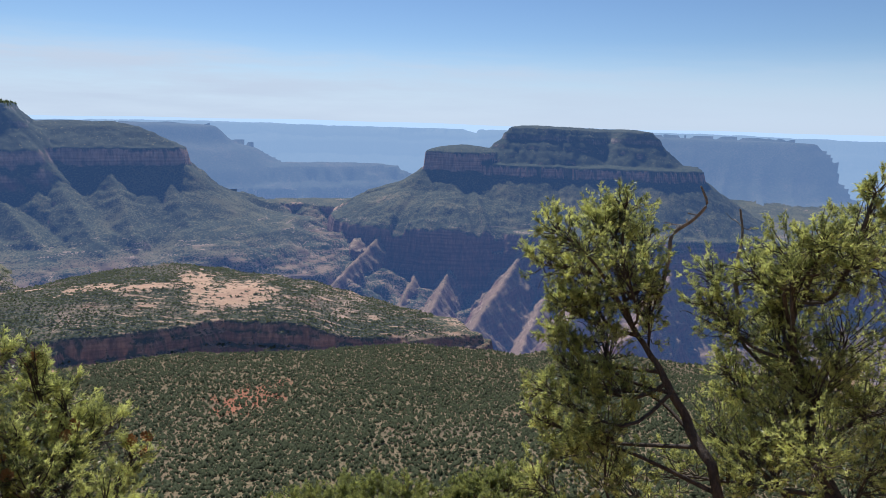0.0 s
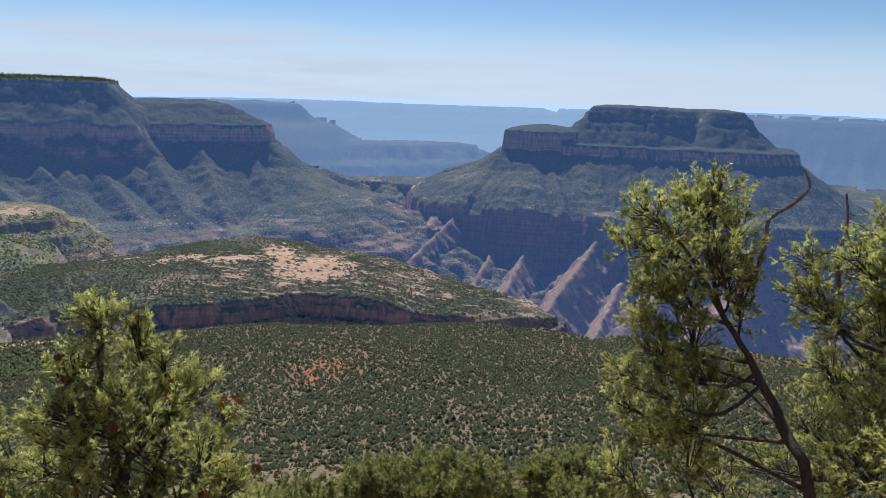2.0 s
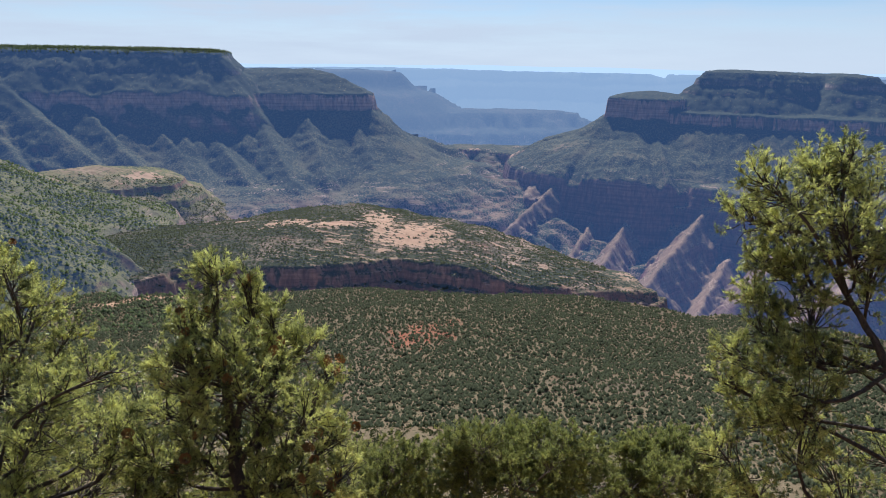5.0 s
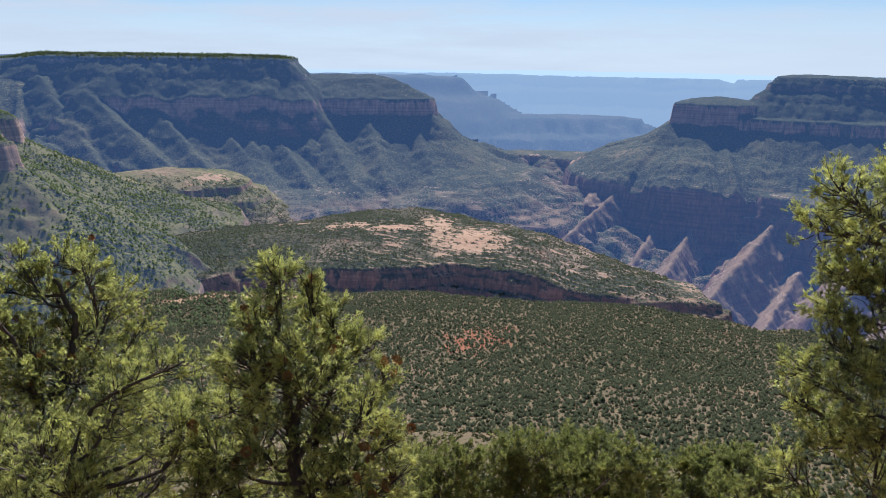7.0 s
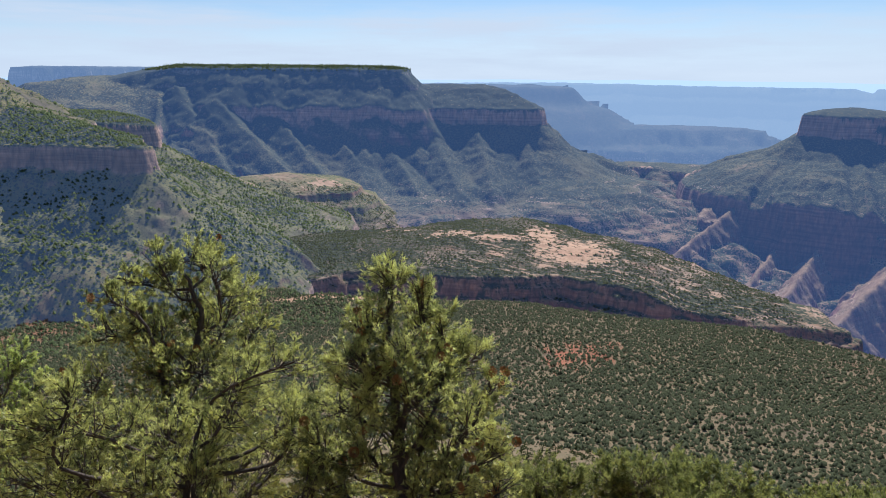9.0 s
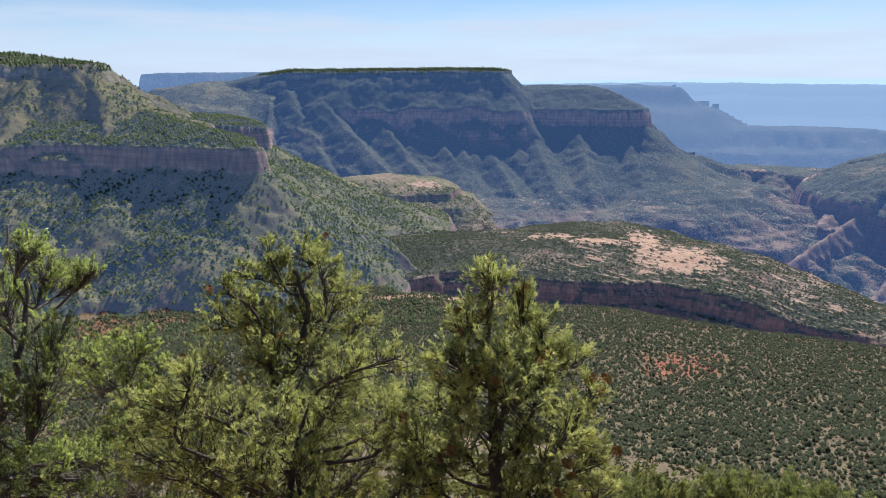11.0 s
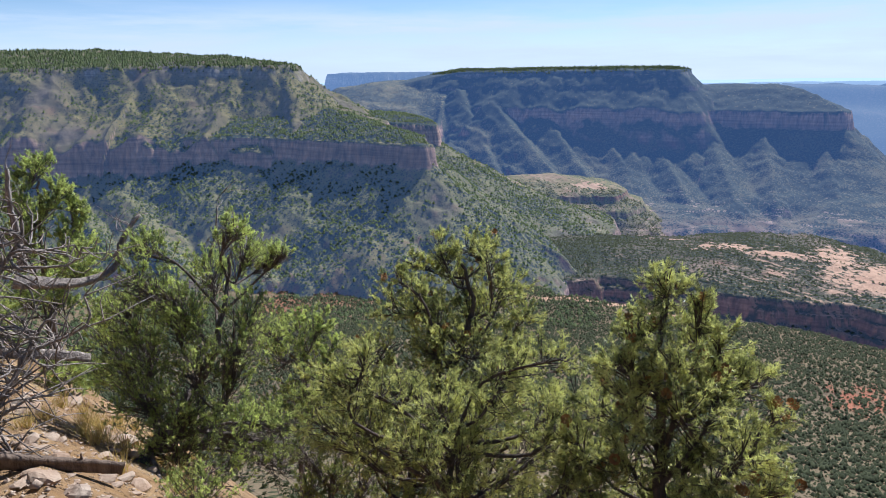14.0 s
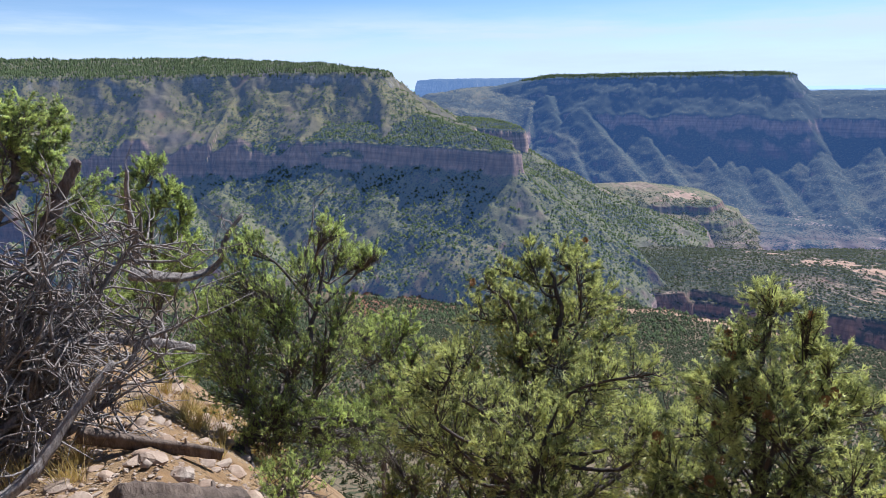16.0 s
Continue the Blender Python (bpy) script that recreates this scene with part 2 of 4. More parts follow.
def fbm(x, y, octaves=4, gain=0.5):
    s, a = 0, 1.0
    for i in range(octaves):
        s = s + a * perlin(x * 2 ** i + 17.3 * i, y * 2 ** i - 9.1 * i)
        a *= gain
    return s


def rim_distance(x, y, poly):
    """Distance outside (plus) or inside (minus) a rim, and the nearest place on it."""
    best = np.full(x.shape, 1e18)
    nx, ny = np.zeros_like(x), np.zeros_like(x)
    inside = np.zeros(x.shape, bool)
    pts = [polar(b, d) for b, d in poly]
    for (ax, ay), (bx, by) in zip(pts, pts[1:] + pts[:1]):
        ex, ey = bx - ax, by - ay
        t = np.clip(((x - ax) * ex + (y - ay) * ey) / (ex * ex + ey * ey), 0, 1)
        qx, qy = ax + t * ex, ay + t * ey
        d2 = (x - qx) ** 2 + (y - qy) ** 2
        near = d2 < best
        best = np.where(near, d2, best)
        nx, ny = np.where(near, qx, nx), np.where(near, qy, ny)
        cross = (ay > y) != (by > y)
        inside ^= cross & (x < (bx - ax) * (y - ay) / (by - ay + 1e-9) + ax)
    d = np.sqrt(best)
    return np.where(inside, -d, d), nx, ny


# name, rim as bearing and distance, profile as distance outside the rim and height, rim roughness (metres, wavelength), spurs (share, spacing)
FORMS = [
    ("mesa_cap", "mesa", [(-5.7, 3190), (-9, 3165), (-12.6, 3190), (-14.1, 3260), (-15.4, 3190), (-17.6, 3210), (-17.4, 3450), (-12, 3600), (-6, 3450)],
     [(-300, -28), (-60, -34), (-6, -42), (2, -58), (24, -72), (30, -92), (70, -122), (76, -134), (150, -196), (240, -330), (900, -900)], (12, 90), (0.05, 60)),
    ("mesa_shoulder", "mesa", [(1.5, 3060), (-1.2, 3010), (-4.2, 3040), (-6, 3200), (-3, 3400), (1.2, 3300)],
     [(-250, -120), (-80, -140), (-6, -158), (0, -170), (6, -236), (25, -250), (130, -322), (300, -378), (430, -452), (560, -900)], (7, 60), (0.07, 70)),
    ("mesa_bench", "mesa", [(0.2, 3040), (-2.5, 3020), (-6, 2990), (-12, 2990), (-18, 3000), (-21.7, 3080), (-21.2, 3400), (-12, 3650), (-2, 3500), (0, 3300)],
     [(-250, -140), (-80, -196), (-6, -207), (0, -212), (6, -258), (25, -266), (150, -350), (280, -430), (330, -452), (480, -900)], (7, 70), (0.07, 70)),
    ("mesa_platform", "mesa", [(16, 3500), (9, 3250), (5, 2900), (-1, 2715), (-7.3, 2580), (-14, 2600), (-20, 2640), (-26, 2850), (-40, 3200), (-52, 3600), (-52, 4700), (-20, 4750), (0, 3800), (12, 3600)],
     [(-400, -425), (-40, -446), (-4, -452), (5, -480), (20, -486), (26, -512), (46, -526), (52, -580), (84, -610), (94, -690), (420, -835), (900, -845)], (34, 190), (0.18, 120)),
    ("saddle", "saddle", [(19, 3300), (12.5, 3420), (8, 3300), (8, 3500), (13, 3620), (20, 3500)],
     [(-100, -440), (0, -450), (8, -462), (90, -478), (96, -492), (210, -515), (216, -530), (380, -560), (388, -578), (700, -650), (1000, -760), (1500, -840)], (30, 140), (0.12, 200)),
    ("ridge_cap", "ridge", [(62, 3640), (57, 3500), (51, 3350), (47, 3200), (42, 3120), (37, 3050), (33, 3030), (32.3, 3200), (33, 3900), (50, 4100), (62, 4000)],
     [(-400, 16), (-80, 10), (-4, 2), (5, -18), (60, -62), (66, -74), (150, -136), (172, -150), (192, -200), (270, -285), (400, -375), (560, -440), (900, -510), (1200, -560)], (20, 150), (0.12, 260)),
    ("ridge_shoulder", "ridge", [(60, 3500), (55, 3380), (51, 3350), (50, 3600), (56, 3900), (61, 3800)],
     [(-200, -30), (0, -70), (300, -190), (800, -470), (1200, -560)], (30, 200), (0.15, 220)),
    ("ridge_bench", "ridge", [(35, 2990), (30, 2950), (25, 2910), (21.2, 2900), (20.8, 3060), (23, 3400), (33, 3500), (36, 3200)],
     [(-300, -45), (-170, -75), (-90, -118), (-5, -158), (4, -222), (22, -232), (120, -318), (300, -405), (640, -500), (1000, -640), (1500, -800)], (10, 90), (0.12, 260)),
    ("left_cap", "left_ridge", [(112, 2600), (102, 2480), (92, 2370), (86, 2290), (81, 2210), (76, 2140), (71.4, 2065), (67.5, 2010), (65, 2010), (64.2, 2080), (65, 2400), (72, 3100), (92, 3400), (112, 3500)],
     [(-580, 108), (-230, 60), (-14, 30), (-2, 22), (12, 4), (40, -22), (150, -92), (285, -152), (310, -240), (450, -330), (560, -700)], (26, 150), (0.16, 150)),
    ("left_bench", "left_ridge", [(112, 2450), (100, 2290), (94, 2190), (88, 2100), (84, 2030), (78, 1900), (73, 1800), (68, 1735), (64, 1640), (59, 1545), (54.6, 1460), (53.8, 1520), (54.2, 1700), (56, 1950), (62, 2150), (80, 2600), (112, 2900)],
     [(-300, -70), (-120, -118), (-5, -152), (3, -194), (16, -206), (150, -290), (310, -392), (360, -440), (400, -800)], (32, 190), (0.10, 150)),
    ("left_upper", "left_ridge", [(62, 1930), (58.5, 1970), (55, 2000), (52.8, 2040), (52.6, 2120), (55, 2300), (62, 2300)],
     [(-150, -116), (-60, -124), (-4, -138), (4, -196), (60, -226), (200, -300), (340, -366), (540, -424), (700, -700)], (5, 70), (0.05, 90)),
    ("tongue", "tongue_bench", [(55, 1700), (50, 1950), (46, 2120), (41, 2180), (37.5, 2210), (36.4, 2320), (38, 2540), (43, 2650), (50, 2500), (56, 2200)],
     [(-420, -322), (-200, -354), (-20, -388), (0, -396), (6, -414), (60, -430), (66, -446), (200, -500), (500, -640), (1000, -840)], (14, 110), (0.08, 130)),
    ("promontory", "promontory", [(57, 1230), (50, 1290), (44, 1350), (38, 1400), (33, 1400), (29, 1370), (24, 1372), (19, 1395), (14, 1360), (10, 1330), (5, 1345), (0, 1370), (-3.5, 1405), (-1.3, 1500), (3.8, 1614), (8.9, 1720), (13.7, 1765), (18.3, 1894), (23, 1990), (27, 1960), (33, 1830), (38.7, 1805), (45, 1850), (57, 1650)],
     [(-300, -404), (-120, -418), (-20, -427), (-2, -430), (4, -447), (11, -449), (15, -470), (25, -473), (31, -512), (60, -522), (66, -545), (200, -620), (420, -800), (900, -840)], (20, 120), (0.15, 120)),
    ("promontory_step", "promontory", [(11, 1330), (5, 1340), (0, 1372), (-3.6, 1405), (-2, 1500), (3, 1600), (9, 1700), (12, 1600)],
     [(-120, -462), (-20, -470), (0, -474), (5, -488), (20, -494), (28, -528), (70, -545), (200, -620), (420, -800), (900, -840)], (16, 90), (0.2, 90)),
    ("far_nose", "backdrop_mesa", [(40, 4600), (29, 4400), (22, 4350), (18.7, 4300), (19.4, 4620), (24, 4720), (40, 4850)],
     [(-100, -86), (0, -94), (40, -128), (70, -160), (115, -196), (230, -225), (420, -330), (700, -560)], (7, 200), (0.0, 200)),
    ("far_bench", "backdrop_bench", [(30, 4000), (20, 3950), (13, 3980), (8, 4060), (4.2, 4130), (3.6, 4250), (9, 4350), (30, 4350)],
     [(-100, -300), (0, -318), (8, -345), (60, -362), (66, -385), (200, -420), (210, -460), (400, -560), (800, -800)], (34, 150), (0.04, 150)),
    ("far_butte", "backdrop_butte", [(-12, 4550), (-18, 4500), (-24, 4430), (-28.6, 4470), (-29.3, 4600), (-24, 4750), (-12, 4800)],
     [(-80, -100), (0, -106), (40, -150), (80, -180), (120, -220), (180, -280), (215, -320), (330, -400), (600, -450), (900, -800)], (8, 260), (0.08, 220)),
    ("far_rim", "backdrop_mesa", [(60, 4150), (57.5, 4100), (50, 4300), (45, 4500), (52, 4700), (62, 4600)],
     [(-60, 12), (0, 4), (10, -60), (200, -170), (500, -330), (900, -560)], (16, 120), (0.2, 160)),
    ("far_wall", "backdrop_plateau", [(118, 4720), (90, 4650), (60, 4700), (40, 4740), (20, 4700), (10, 4690), (0, 4720), (-20, 4760), (-40, 4740), (-60, 4740), (-60, 4990), (-20, 4990), (20, 4990), (60, 4990), (118, 4990)],
     [(-100, -72), (0, -84), (12, -130), (120, -200), (130, -240), (300, -340), (700, -700)], (16, 400), (0.0, 240)),
]
# spurs: owner, upper end and lower end as bearing, distance, height; fall of the left and right sides
SPURS = [("ridge_cap", (48.2, 3060, -112), (41, 2500, -440), (0.85, 0.6)), ("ridge_cap", (51, 3230, -60), (47, 2560, -430), (0.85, 0.6)), ("ridge_shoulder", (55, 3300, -100), (50, 2620, -425), (0.85, 0.6)),
         ("ridge_cap", (44, 3040, -140), (38.5, 2450, -452), (0.85, 0.6)), ("ridge_cap", (39.5, 2960, -185), (34.5, 2420, -460), (0.85, 0.6)), ("ridge_cap", (35.5, 2930, -205), (31, 2390, -468), (0.85, 0.6)),
         ("ridge_bench", (30.6, 2900, -228), (27.5, 2360, -465), (0.85, 0.6)), ("ridge_bench", (26.6, 2870, -235), (24.8, 2360, -475), (0.85, 0.6)), ("ridge_bench", (22.6, 2870, -240), (20.5, 2430, -465), (0.85, 0.6)),
         ("ridge_bench", (20.6, 3040, -240), (15, 2900, -455), (0.5, 0.5)),
         ("left_bench", (89, 2105, -214), (86, 1480, -340), (0.75, 0.6)), ("left_bench", (83.6, 2010, -206), (79.5, 1420, -360), (0.75, 0.6)), ("left_bench", (79.4, 1915, -210), (75, 1330, -370), (0.75, 0.6)),
         ("left_bench", (72.8, 1790, -214), (68, 1280, -385), (0.8, 0.6)), ("left_bench", (68.6, 1735, -200), (60, 1230, -394), (0.85, 0.6)), ("left_bench", (60.4, 1560, -236), (55, 1270, -400), (0.85, 0.75)), ("left_bench", (53.6, 1500, -214), (50, 1640, -405), (0.8, 1.0)),
         ("left_cap", (90.5, 2350, -5), (86, 2150, -148), (0.85, 0.55)), ("left_cap", (84.5, 2260, 0), (80, 2030, -150), (0.85, 0.55)), ("left_cap", (79, 2180, -18), (75.5, 1950, -146), (0.85, 0.5)), ("left_cap", (74.5, 2110, -4), (70.5, 1870, -150), (0.85, 0.55)), ("left_cap", (66.4, 2005, -2), (62, 1740, -148), (0.9, 0.6)),
         ("mesa_platform", (5.6, 2920, -442), (9.8, 2350, -575), (0.5, 0.9)), ("mesa_platform", (3.9, 2900, -442), (10.3, 2120, -575), (1.25, 1.8)),
         ("mesa_platform", (1.4, 2700, -586), (3.9, 2120, -640), (1.25, 1.8)),
         ("mesa_platform", (-1.4, 2680, -571), (1.5, 1930, -640), (1.25, 1.8)),
         ("mesa_platform", (-7.5, 2620, -505), (-1.6, 1830, -680), (1.25, 1.8)),
         ("mesa_platform", (-9.5, 2450, -646), (-7, 1900, -730), (1.25, 1.8)),
         ("mesa_platform", (-14.7, 2620, -533), (-11, 2000, -650), (1.25, 1.8)), ("mesa_platform", (-20, 2600, -545), (-17, 2000, -640), (1.25, 1.8)),
         ("saddle", (13, 3400, -458), (14.5, 2600, -570), (0.45, 0.7)), ("saddle", (17, 3250, -450), (17.5, 2480, -560), (0.45, 0.7)), ("saddle", (10, 3330, -458), (11.5, 2680, -600), (0.45, 0.7))]
# the beds dip: by bearing, the rise or fall of a form
DIPS = {"promontory": ((-5, 0, 4, 9, 11, 14), (-52, -42, -38, -24, -8, 0)), "ridge_cap": ((51, 54, 57, 60), (4, -28, -66, -108)), "left_upper": ((52.5, 55, 58), (-16, -4, 4)), "mesa_cap": ((-17, -15, -13, -9, -6), (-10, -8, -10, -2, 0))}
RIM = [(-60, 1350), (-45, 1250), (-30, 1160), (-20, 1140), (-10, 1120), (0, 1105), (8, 1088), (20, 1100), (31, 1135), (38, 1165), (42, 1190), (46, 1330), (52, 1600), (70, 2200), (120, 2600), (180, 2600), (240, 2600), (-80, 1600)]
HILL_R = [0, 2, 6, 14, 40, 100, 300, 480, 700, 900, 1100, 1400, 1800, 2600]
HILL_Z = [0, -0.5, -3.3, -9.8, -30, -75, -206, -287, -333, -368, -396, -412, -420, -430]


def hillside(x, y):
    r = np.hypot(x, y) + 1e-6
    b = np.degrees(np.arctan2(-x, y))
    z = np.interp(r, HILL_R, HILL_Z)
    # along the contour to the left the ground stays up near by, and behind the viewer it climbs
    side = np.clip((b - 64) / 24, 0, 1) * np.clip(1 - (r - 14) / 40, 0, 1)
    z = z * (1 - 0.68 * side)
    behind = np.clip((np.abs(b - 20) - 98) / 30, 0, 1)
    z = z * (1 - behind) + np.minimum(r * 0.3, 70 + r * 0.02) * behind
    big = np.clip((r - 60) / 400, 0, 1)
    z = z + big * (fbm(x / 260, y / 260, 4) * 9) + np.clip(r / 60, 0, 1) * fbm(x / 9, y / 9, 2) * 0.35
    return z + 0.06 * fbm(x / 0.9 + 3, y / 0.9, 3) * np.clip(r / 3, 0, 1)


def land(x, y):
    """Height and the index of the form that stands highest."""
    base = -835 + 18 * fbm(x / 300, y / 300, 3)
    top, who = base, np.full(x.shape, -1)
    bearing = np.degrees(np.arctan2(-x, y))
    for i, (name, _, poly, prof, (amp, wave), (share, gap)) in enumerate(FORMS):
        prof = prof + [(prof[-1][0] + 700, -2500)]
        d, nx, ny = rim_distance(x, y, poly)
        d = d + amp * fbm(x / wave + i * 7.7, y / wave, 4, 0.55) + 3.5 * fbm(x / 26 + i, y / 26, 2)
        z = np.interp(d, [p[0] for p in prof], [p[1] for p in prof])
        if share:
            # spurs and gullies run straight down from the rim
            cut = np.abs(perlin(nx / gap + i * 3.1, ny / gap)) + 0.45 * np.abs(perlin(nx / gap * 2.3, ny / gap * 2.3 + i))
            loc = np.abs(perlin(x / gap + i, y / gap - i))
            crest = 0.62 - 2.6 * (0.75 * cut + 0.25 * loc)
            z = z + share * np.clip(d - 8, 0, 400) * np.clip((700 - d) / 300, 0, 1) * np.clip(crest, -0.75, 0.62)
        z = z + 1.6 * fbm(x / 34, y / 34, 3) + 3.0 * fbm(x / 120 + i, y / 120, 2)
        if name in DIPS:
            z = z + np.interp(bearing, *DIPS[name])
        win = z > top
        top, who = np.where(win, z, top), np.where(win, i, who)
    names = [f[0] for f in FORMS]
    for k, (owner, (b0, d0, z0), (b1, d1, z1), falls) in enumerate(SPURS):
        (ax, ay), (bx, by) = polar(b0, d0), polar(b1, d1)
        near = np.nonzero((np.abs(x - (ax + bx) / 2) < abs(ax - bx) / 2 + 420) & (np.abs(y - (ay + by) / 2) < abs(ay - by) / 2 + 420))
        if not len(near[0]):
            continue
        sx, sy = x[near], y[near]
        ex, ey = bx - ax, by - ay
        wob = (5 if owner == "mesa_platform" else 10) * fbm(sx / 120 + k, sy / 120, 4, 0.55)
        t = ((sx - ax) * ex + (sy - ay) * ey) / (ex * ex + ey * ey)
        tc = np.clip(t, 0, 1)
        away = np.hypot(sx - ax - tc * ex + wob, sy - ay - tc * ey - wob * 0.6)
        far = np.abs(t - tc) * math.hypot(ex, ey)
        fall = np.where(ex * (sy - ay) - ey * (sx - ax) < 0, falls[0], falls[1])
        z = z0 + (z1 - z0) * tc ** 0.9 - fall * away * (0.86 + 0.22 * fbm(sx / 60, sy / 60 + k, 3)) - 0.9 * far + 4.5 * fbm(sx / 48, sy / 48, 4, 0.6)
        z = z - 1.5 * far * (t < 0)
        win = z > top[near]
        top[near] = np.where(win, z, top[near])
        who[near] = np.where(win, names.index(owner), who[near])
    d, _, _ = rim_distance(x, y, RIM)
    d = d + 16 * fbm(x / 90, y / 90, 4)
    z = hillside(x, y) - np.interp(d, [0, 5, 30, 36, 90, 300, 500, 900], [0, 22, 30, 70, 110, 300, 460, 2000])
    win = z > top
    top, who = np.where(win, z, top), np.where(win, len(FORMS), who)
    # below the platforms the land is cut into ravines and steps down in ledges
    deep = np.clip((-446 - top) / 60, 0, 1) * np.clip((np.hypot(x, y) - 1900) / 300, 0, 1) * np.clip((3900 - np.hypot(x, y)) / 200, 0, 1)
    ravine = 1 - 2.3 * np.abs(fbm(x / 260 + 4, y / 260, 3, 0.45))
    top = top - deep * (who != names.index("mesa_platform")) * 40 * np.clip(ravine, -0.3, 1)
    step = 18.0
    k = np.floor(top / step)
    f = top / step - k
    s = np.clip((f - 0.62) / 0.3, 0, 1)
    return top + (k * step + step * (0.35 * f + 0.65 * s * s * (3 - 2 * s)) - top) * 0.6 * deep, who


def patch(x, y, b, d, w, h, seed, wave=40):
    """A soil patch about (b, d), w across the view and h along it, ragged."""
    cx, cy = polar(b, d)
    ux, uy = math.cos(radians(b)), math.sin(radians(b))
    u, v = (x - cx) * ux + (y - cy) * uy, -(x - cx) * uy + (y - cy) * ux
    q = (u / w) ** 2 + (v / h) ** 2 + 0.9 * fbm(x / wave + seed, y / wave, 4, 0.6) + 0.8 * fbm(x / 70 + 0.3 * seed, y / 70, 3) + 1.5 * fbm(x / 22 + seed, y / 9, 4, 0.65)
    return np.clip((1.0 - q) * 2.5, 0, 1)


def soils(x, y, z, who):
    r = np.hypot(x, y)
    sand = np.maximum.reduce([patch(x, y, 28.5, 1690, 70, 46, 1, 26), patch(x, y, 24.5, 1640, 70, 26, 2, 20), patch(x, y, 20.5, 1700, 40, 150, 3, 20), patch(x, y, 18.0, 1570, 80, 90, 4, 16),
                              patch(x, y, 33, 1760, 70, 8, 5), patch(x, y, 16, 1500, 70, 26, 6, 18), patch(x, y, 37, 1142, 60, 13, 7, 20), patch(x, y, 42, 1155, 40, 13, 8, 20),
                              patch(x, y, 40, 2280, 60, 50, 9, 30), 0.6 * patch(x, y, 45, 2280, 330, 190, 41, 30), 0.6 * patch(x, y, 4.5, 2900, 90, 30, 31, 30), 0.5 * patch(x, y, -1, 2735, 90, 24, 32, 30), patch(x, y, 9, 3150, 80, 40, 33, 30), patch(x, y, 13, 3380, 60, 20, 34, 30), 0.5 * patch(x, y, -7, 2600, 60, 20, 35, 30),
                              
                              patch(x, y, 7.5, 1105, 18, 10, 10, 12), patch(x, y, 33, 1118, 40, 10, 11, 20)])
    red = np.maximum.reduce([patch(x, y, 17.2, 800, 36, 60, 20, 18), patch(x, y, 32, 830, 30, 14, 21, 16), 0.8 * patch(x, y, 61, 1180, 60, 110, 22, 25), 0.8 * patch(x, y, 67, 1160, 40, 110, 23, 20), 0.7 * patch(x, y, 57, 1230, 50, 60, 25, 25), patch(x, y, 15, 860, 22, 18, 24, 14)])
    red = np.maximum(red, 0.5 * np.clip(fbm(x / 60, y / 60, 4) - 0.25, 0, 1))
    ledge = np.clip(2.2 * fbm(x / 60 + 3, y / 10, 4, 0.6) - 0.25, 0, 1)
    b = np.degrees(np.arctan2(-x, y))
    sand = np.maximum(sand, 0.85 * ledge * (r > 1290) * (r < 1800) * (b > -8) * np.clip((34 - b) / 8, 0, 1))
    beds = np.clip(3.2 * perlin(z / 9, b * 0.35) - 0.45, 0, 1) * (r > 2250) * (r < 3500) * (z < -425) * (z > -600) * (b < 21)
    sand = np.maximum(sand, 0.55 * beds)
    scrub = np.clip(0.66 + 0.5 * fbm(x / 180 + 5, y / 180, 4) + 0.3 * np.clip((r - 2200) / 300, 0, 1), 0.15, 1) * (1 - 0.85 * sand) * (1 - 0.7 * red)
    # bare stony ribs low on the far walls
    scrub = scrub * np.where((z < -490) & (who == [f[0] for f in FORMS].index("mesa_platform")), 0.45, 1.0)
    # the slope over the pale cliff carries grass and few trees
    scrub = scrub * np.where((z > -150) & (r > 1500) & (r < 2900) & (b > 52), 0.62, 1.0)
    # dark woods cover the tops of the mesa and the ridge
    wooded = np.isin(who, [i for i, f in enumerate(FORMS) if f[0] in ("mesa_cap", "mesa_shoulder", "mesa_bench", "ridge_cap", "ridge_bench", "left_upper")])
    scrub = np.where(wooded & (z > -215), np.maximum(scrub, 1.25), scrub)
    # a dark belt of trees stands on the ledge over the rim's cliff band
    scrub = np.where((who == [f[0] for f in FORMS].index("left_bench")) & (z > -150), np.maximum(scrub, 1.1), scrub)
    return sand, red, scrub


def sheet(name, verts, faces, material, fields, label, category, kind="structure"):
    used = np.unique(faces)
    back_i = np.full(len(verts), -1)
    back_i[used] = np.arange(len(used))
    me = bpy.data.meshes.new(name)
    me.vertices.add(len(used))
    me.vertices.foreach_set("co", verts[used].astype(np.float32).ravel())
    f = back_i[faces]
    k = f.shape[1]
    me.loops.add(f.size)
    me.loops.foreach_set("vertex_index", f.ravel().astype(np.int32))
    me.polygons.add(len(f))
    me.polygons.foreach_set("loop_start", np.arange(0, f.size, k, dtype=np.int32))
    me.update()
    for key, v in fields.items():
        a = me.attributes.new(key, "FLOAT", "POINT")
        a.data.foreach_set("value", v[used].astype(np.float32))
    me.materials.append(material)
    me.validate()
    return tagged(new(name, me), label, category, kind=kind)


RINGS = np.concatenate([[0.02, 0.3], np.geomspace(0.7, 300, 62), np.geomspace(300, 1050, 60)[1:], np.geomspace(1050, 3400, 430)[1:], np.geomspace(3400, 4940, 60)[1:]])
LANES = np.concatenate([np.arange(-38, 97.9, 0.145), np.arange(98, 320, 3.0)])
_bb, _rr = np.meshgrid(np.radians(LANES), RINGS)
GX, GY = -np.sin(_bb) * _rr, np.cos(_bb) * _rr
GZ, GW = land(GX, GY)
_sand, _red, _scrub = soils(GX, GY, GZ, GW)
nr, nl = GX.shape
V = np.concatenate([np.stack([GX, GY, GZ], -1).reshape(-1, 3), [[0, 0, 0]]])
ii, jj = np.meshgrid(np.arange(nr - 1), np.arange(nl), indexing="ij")
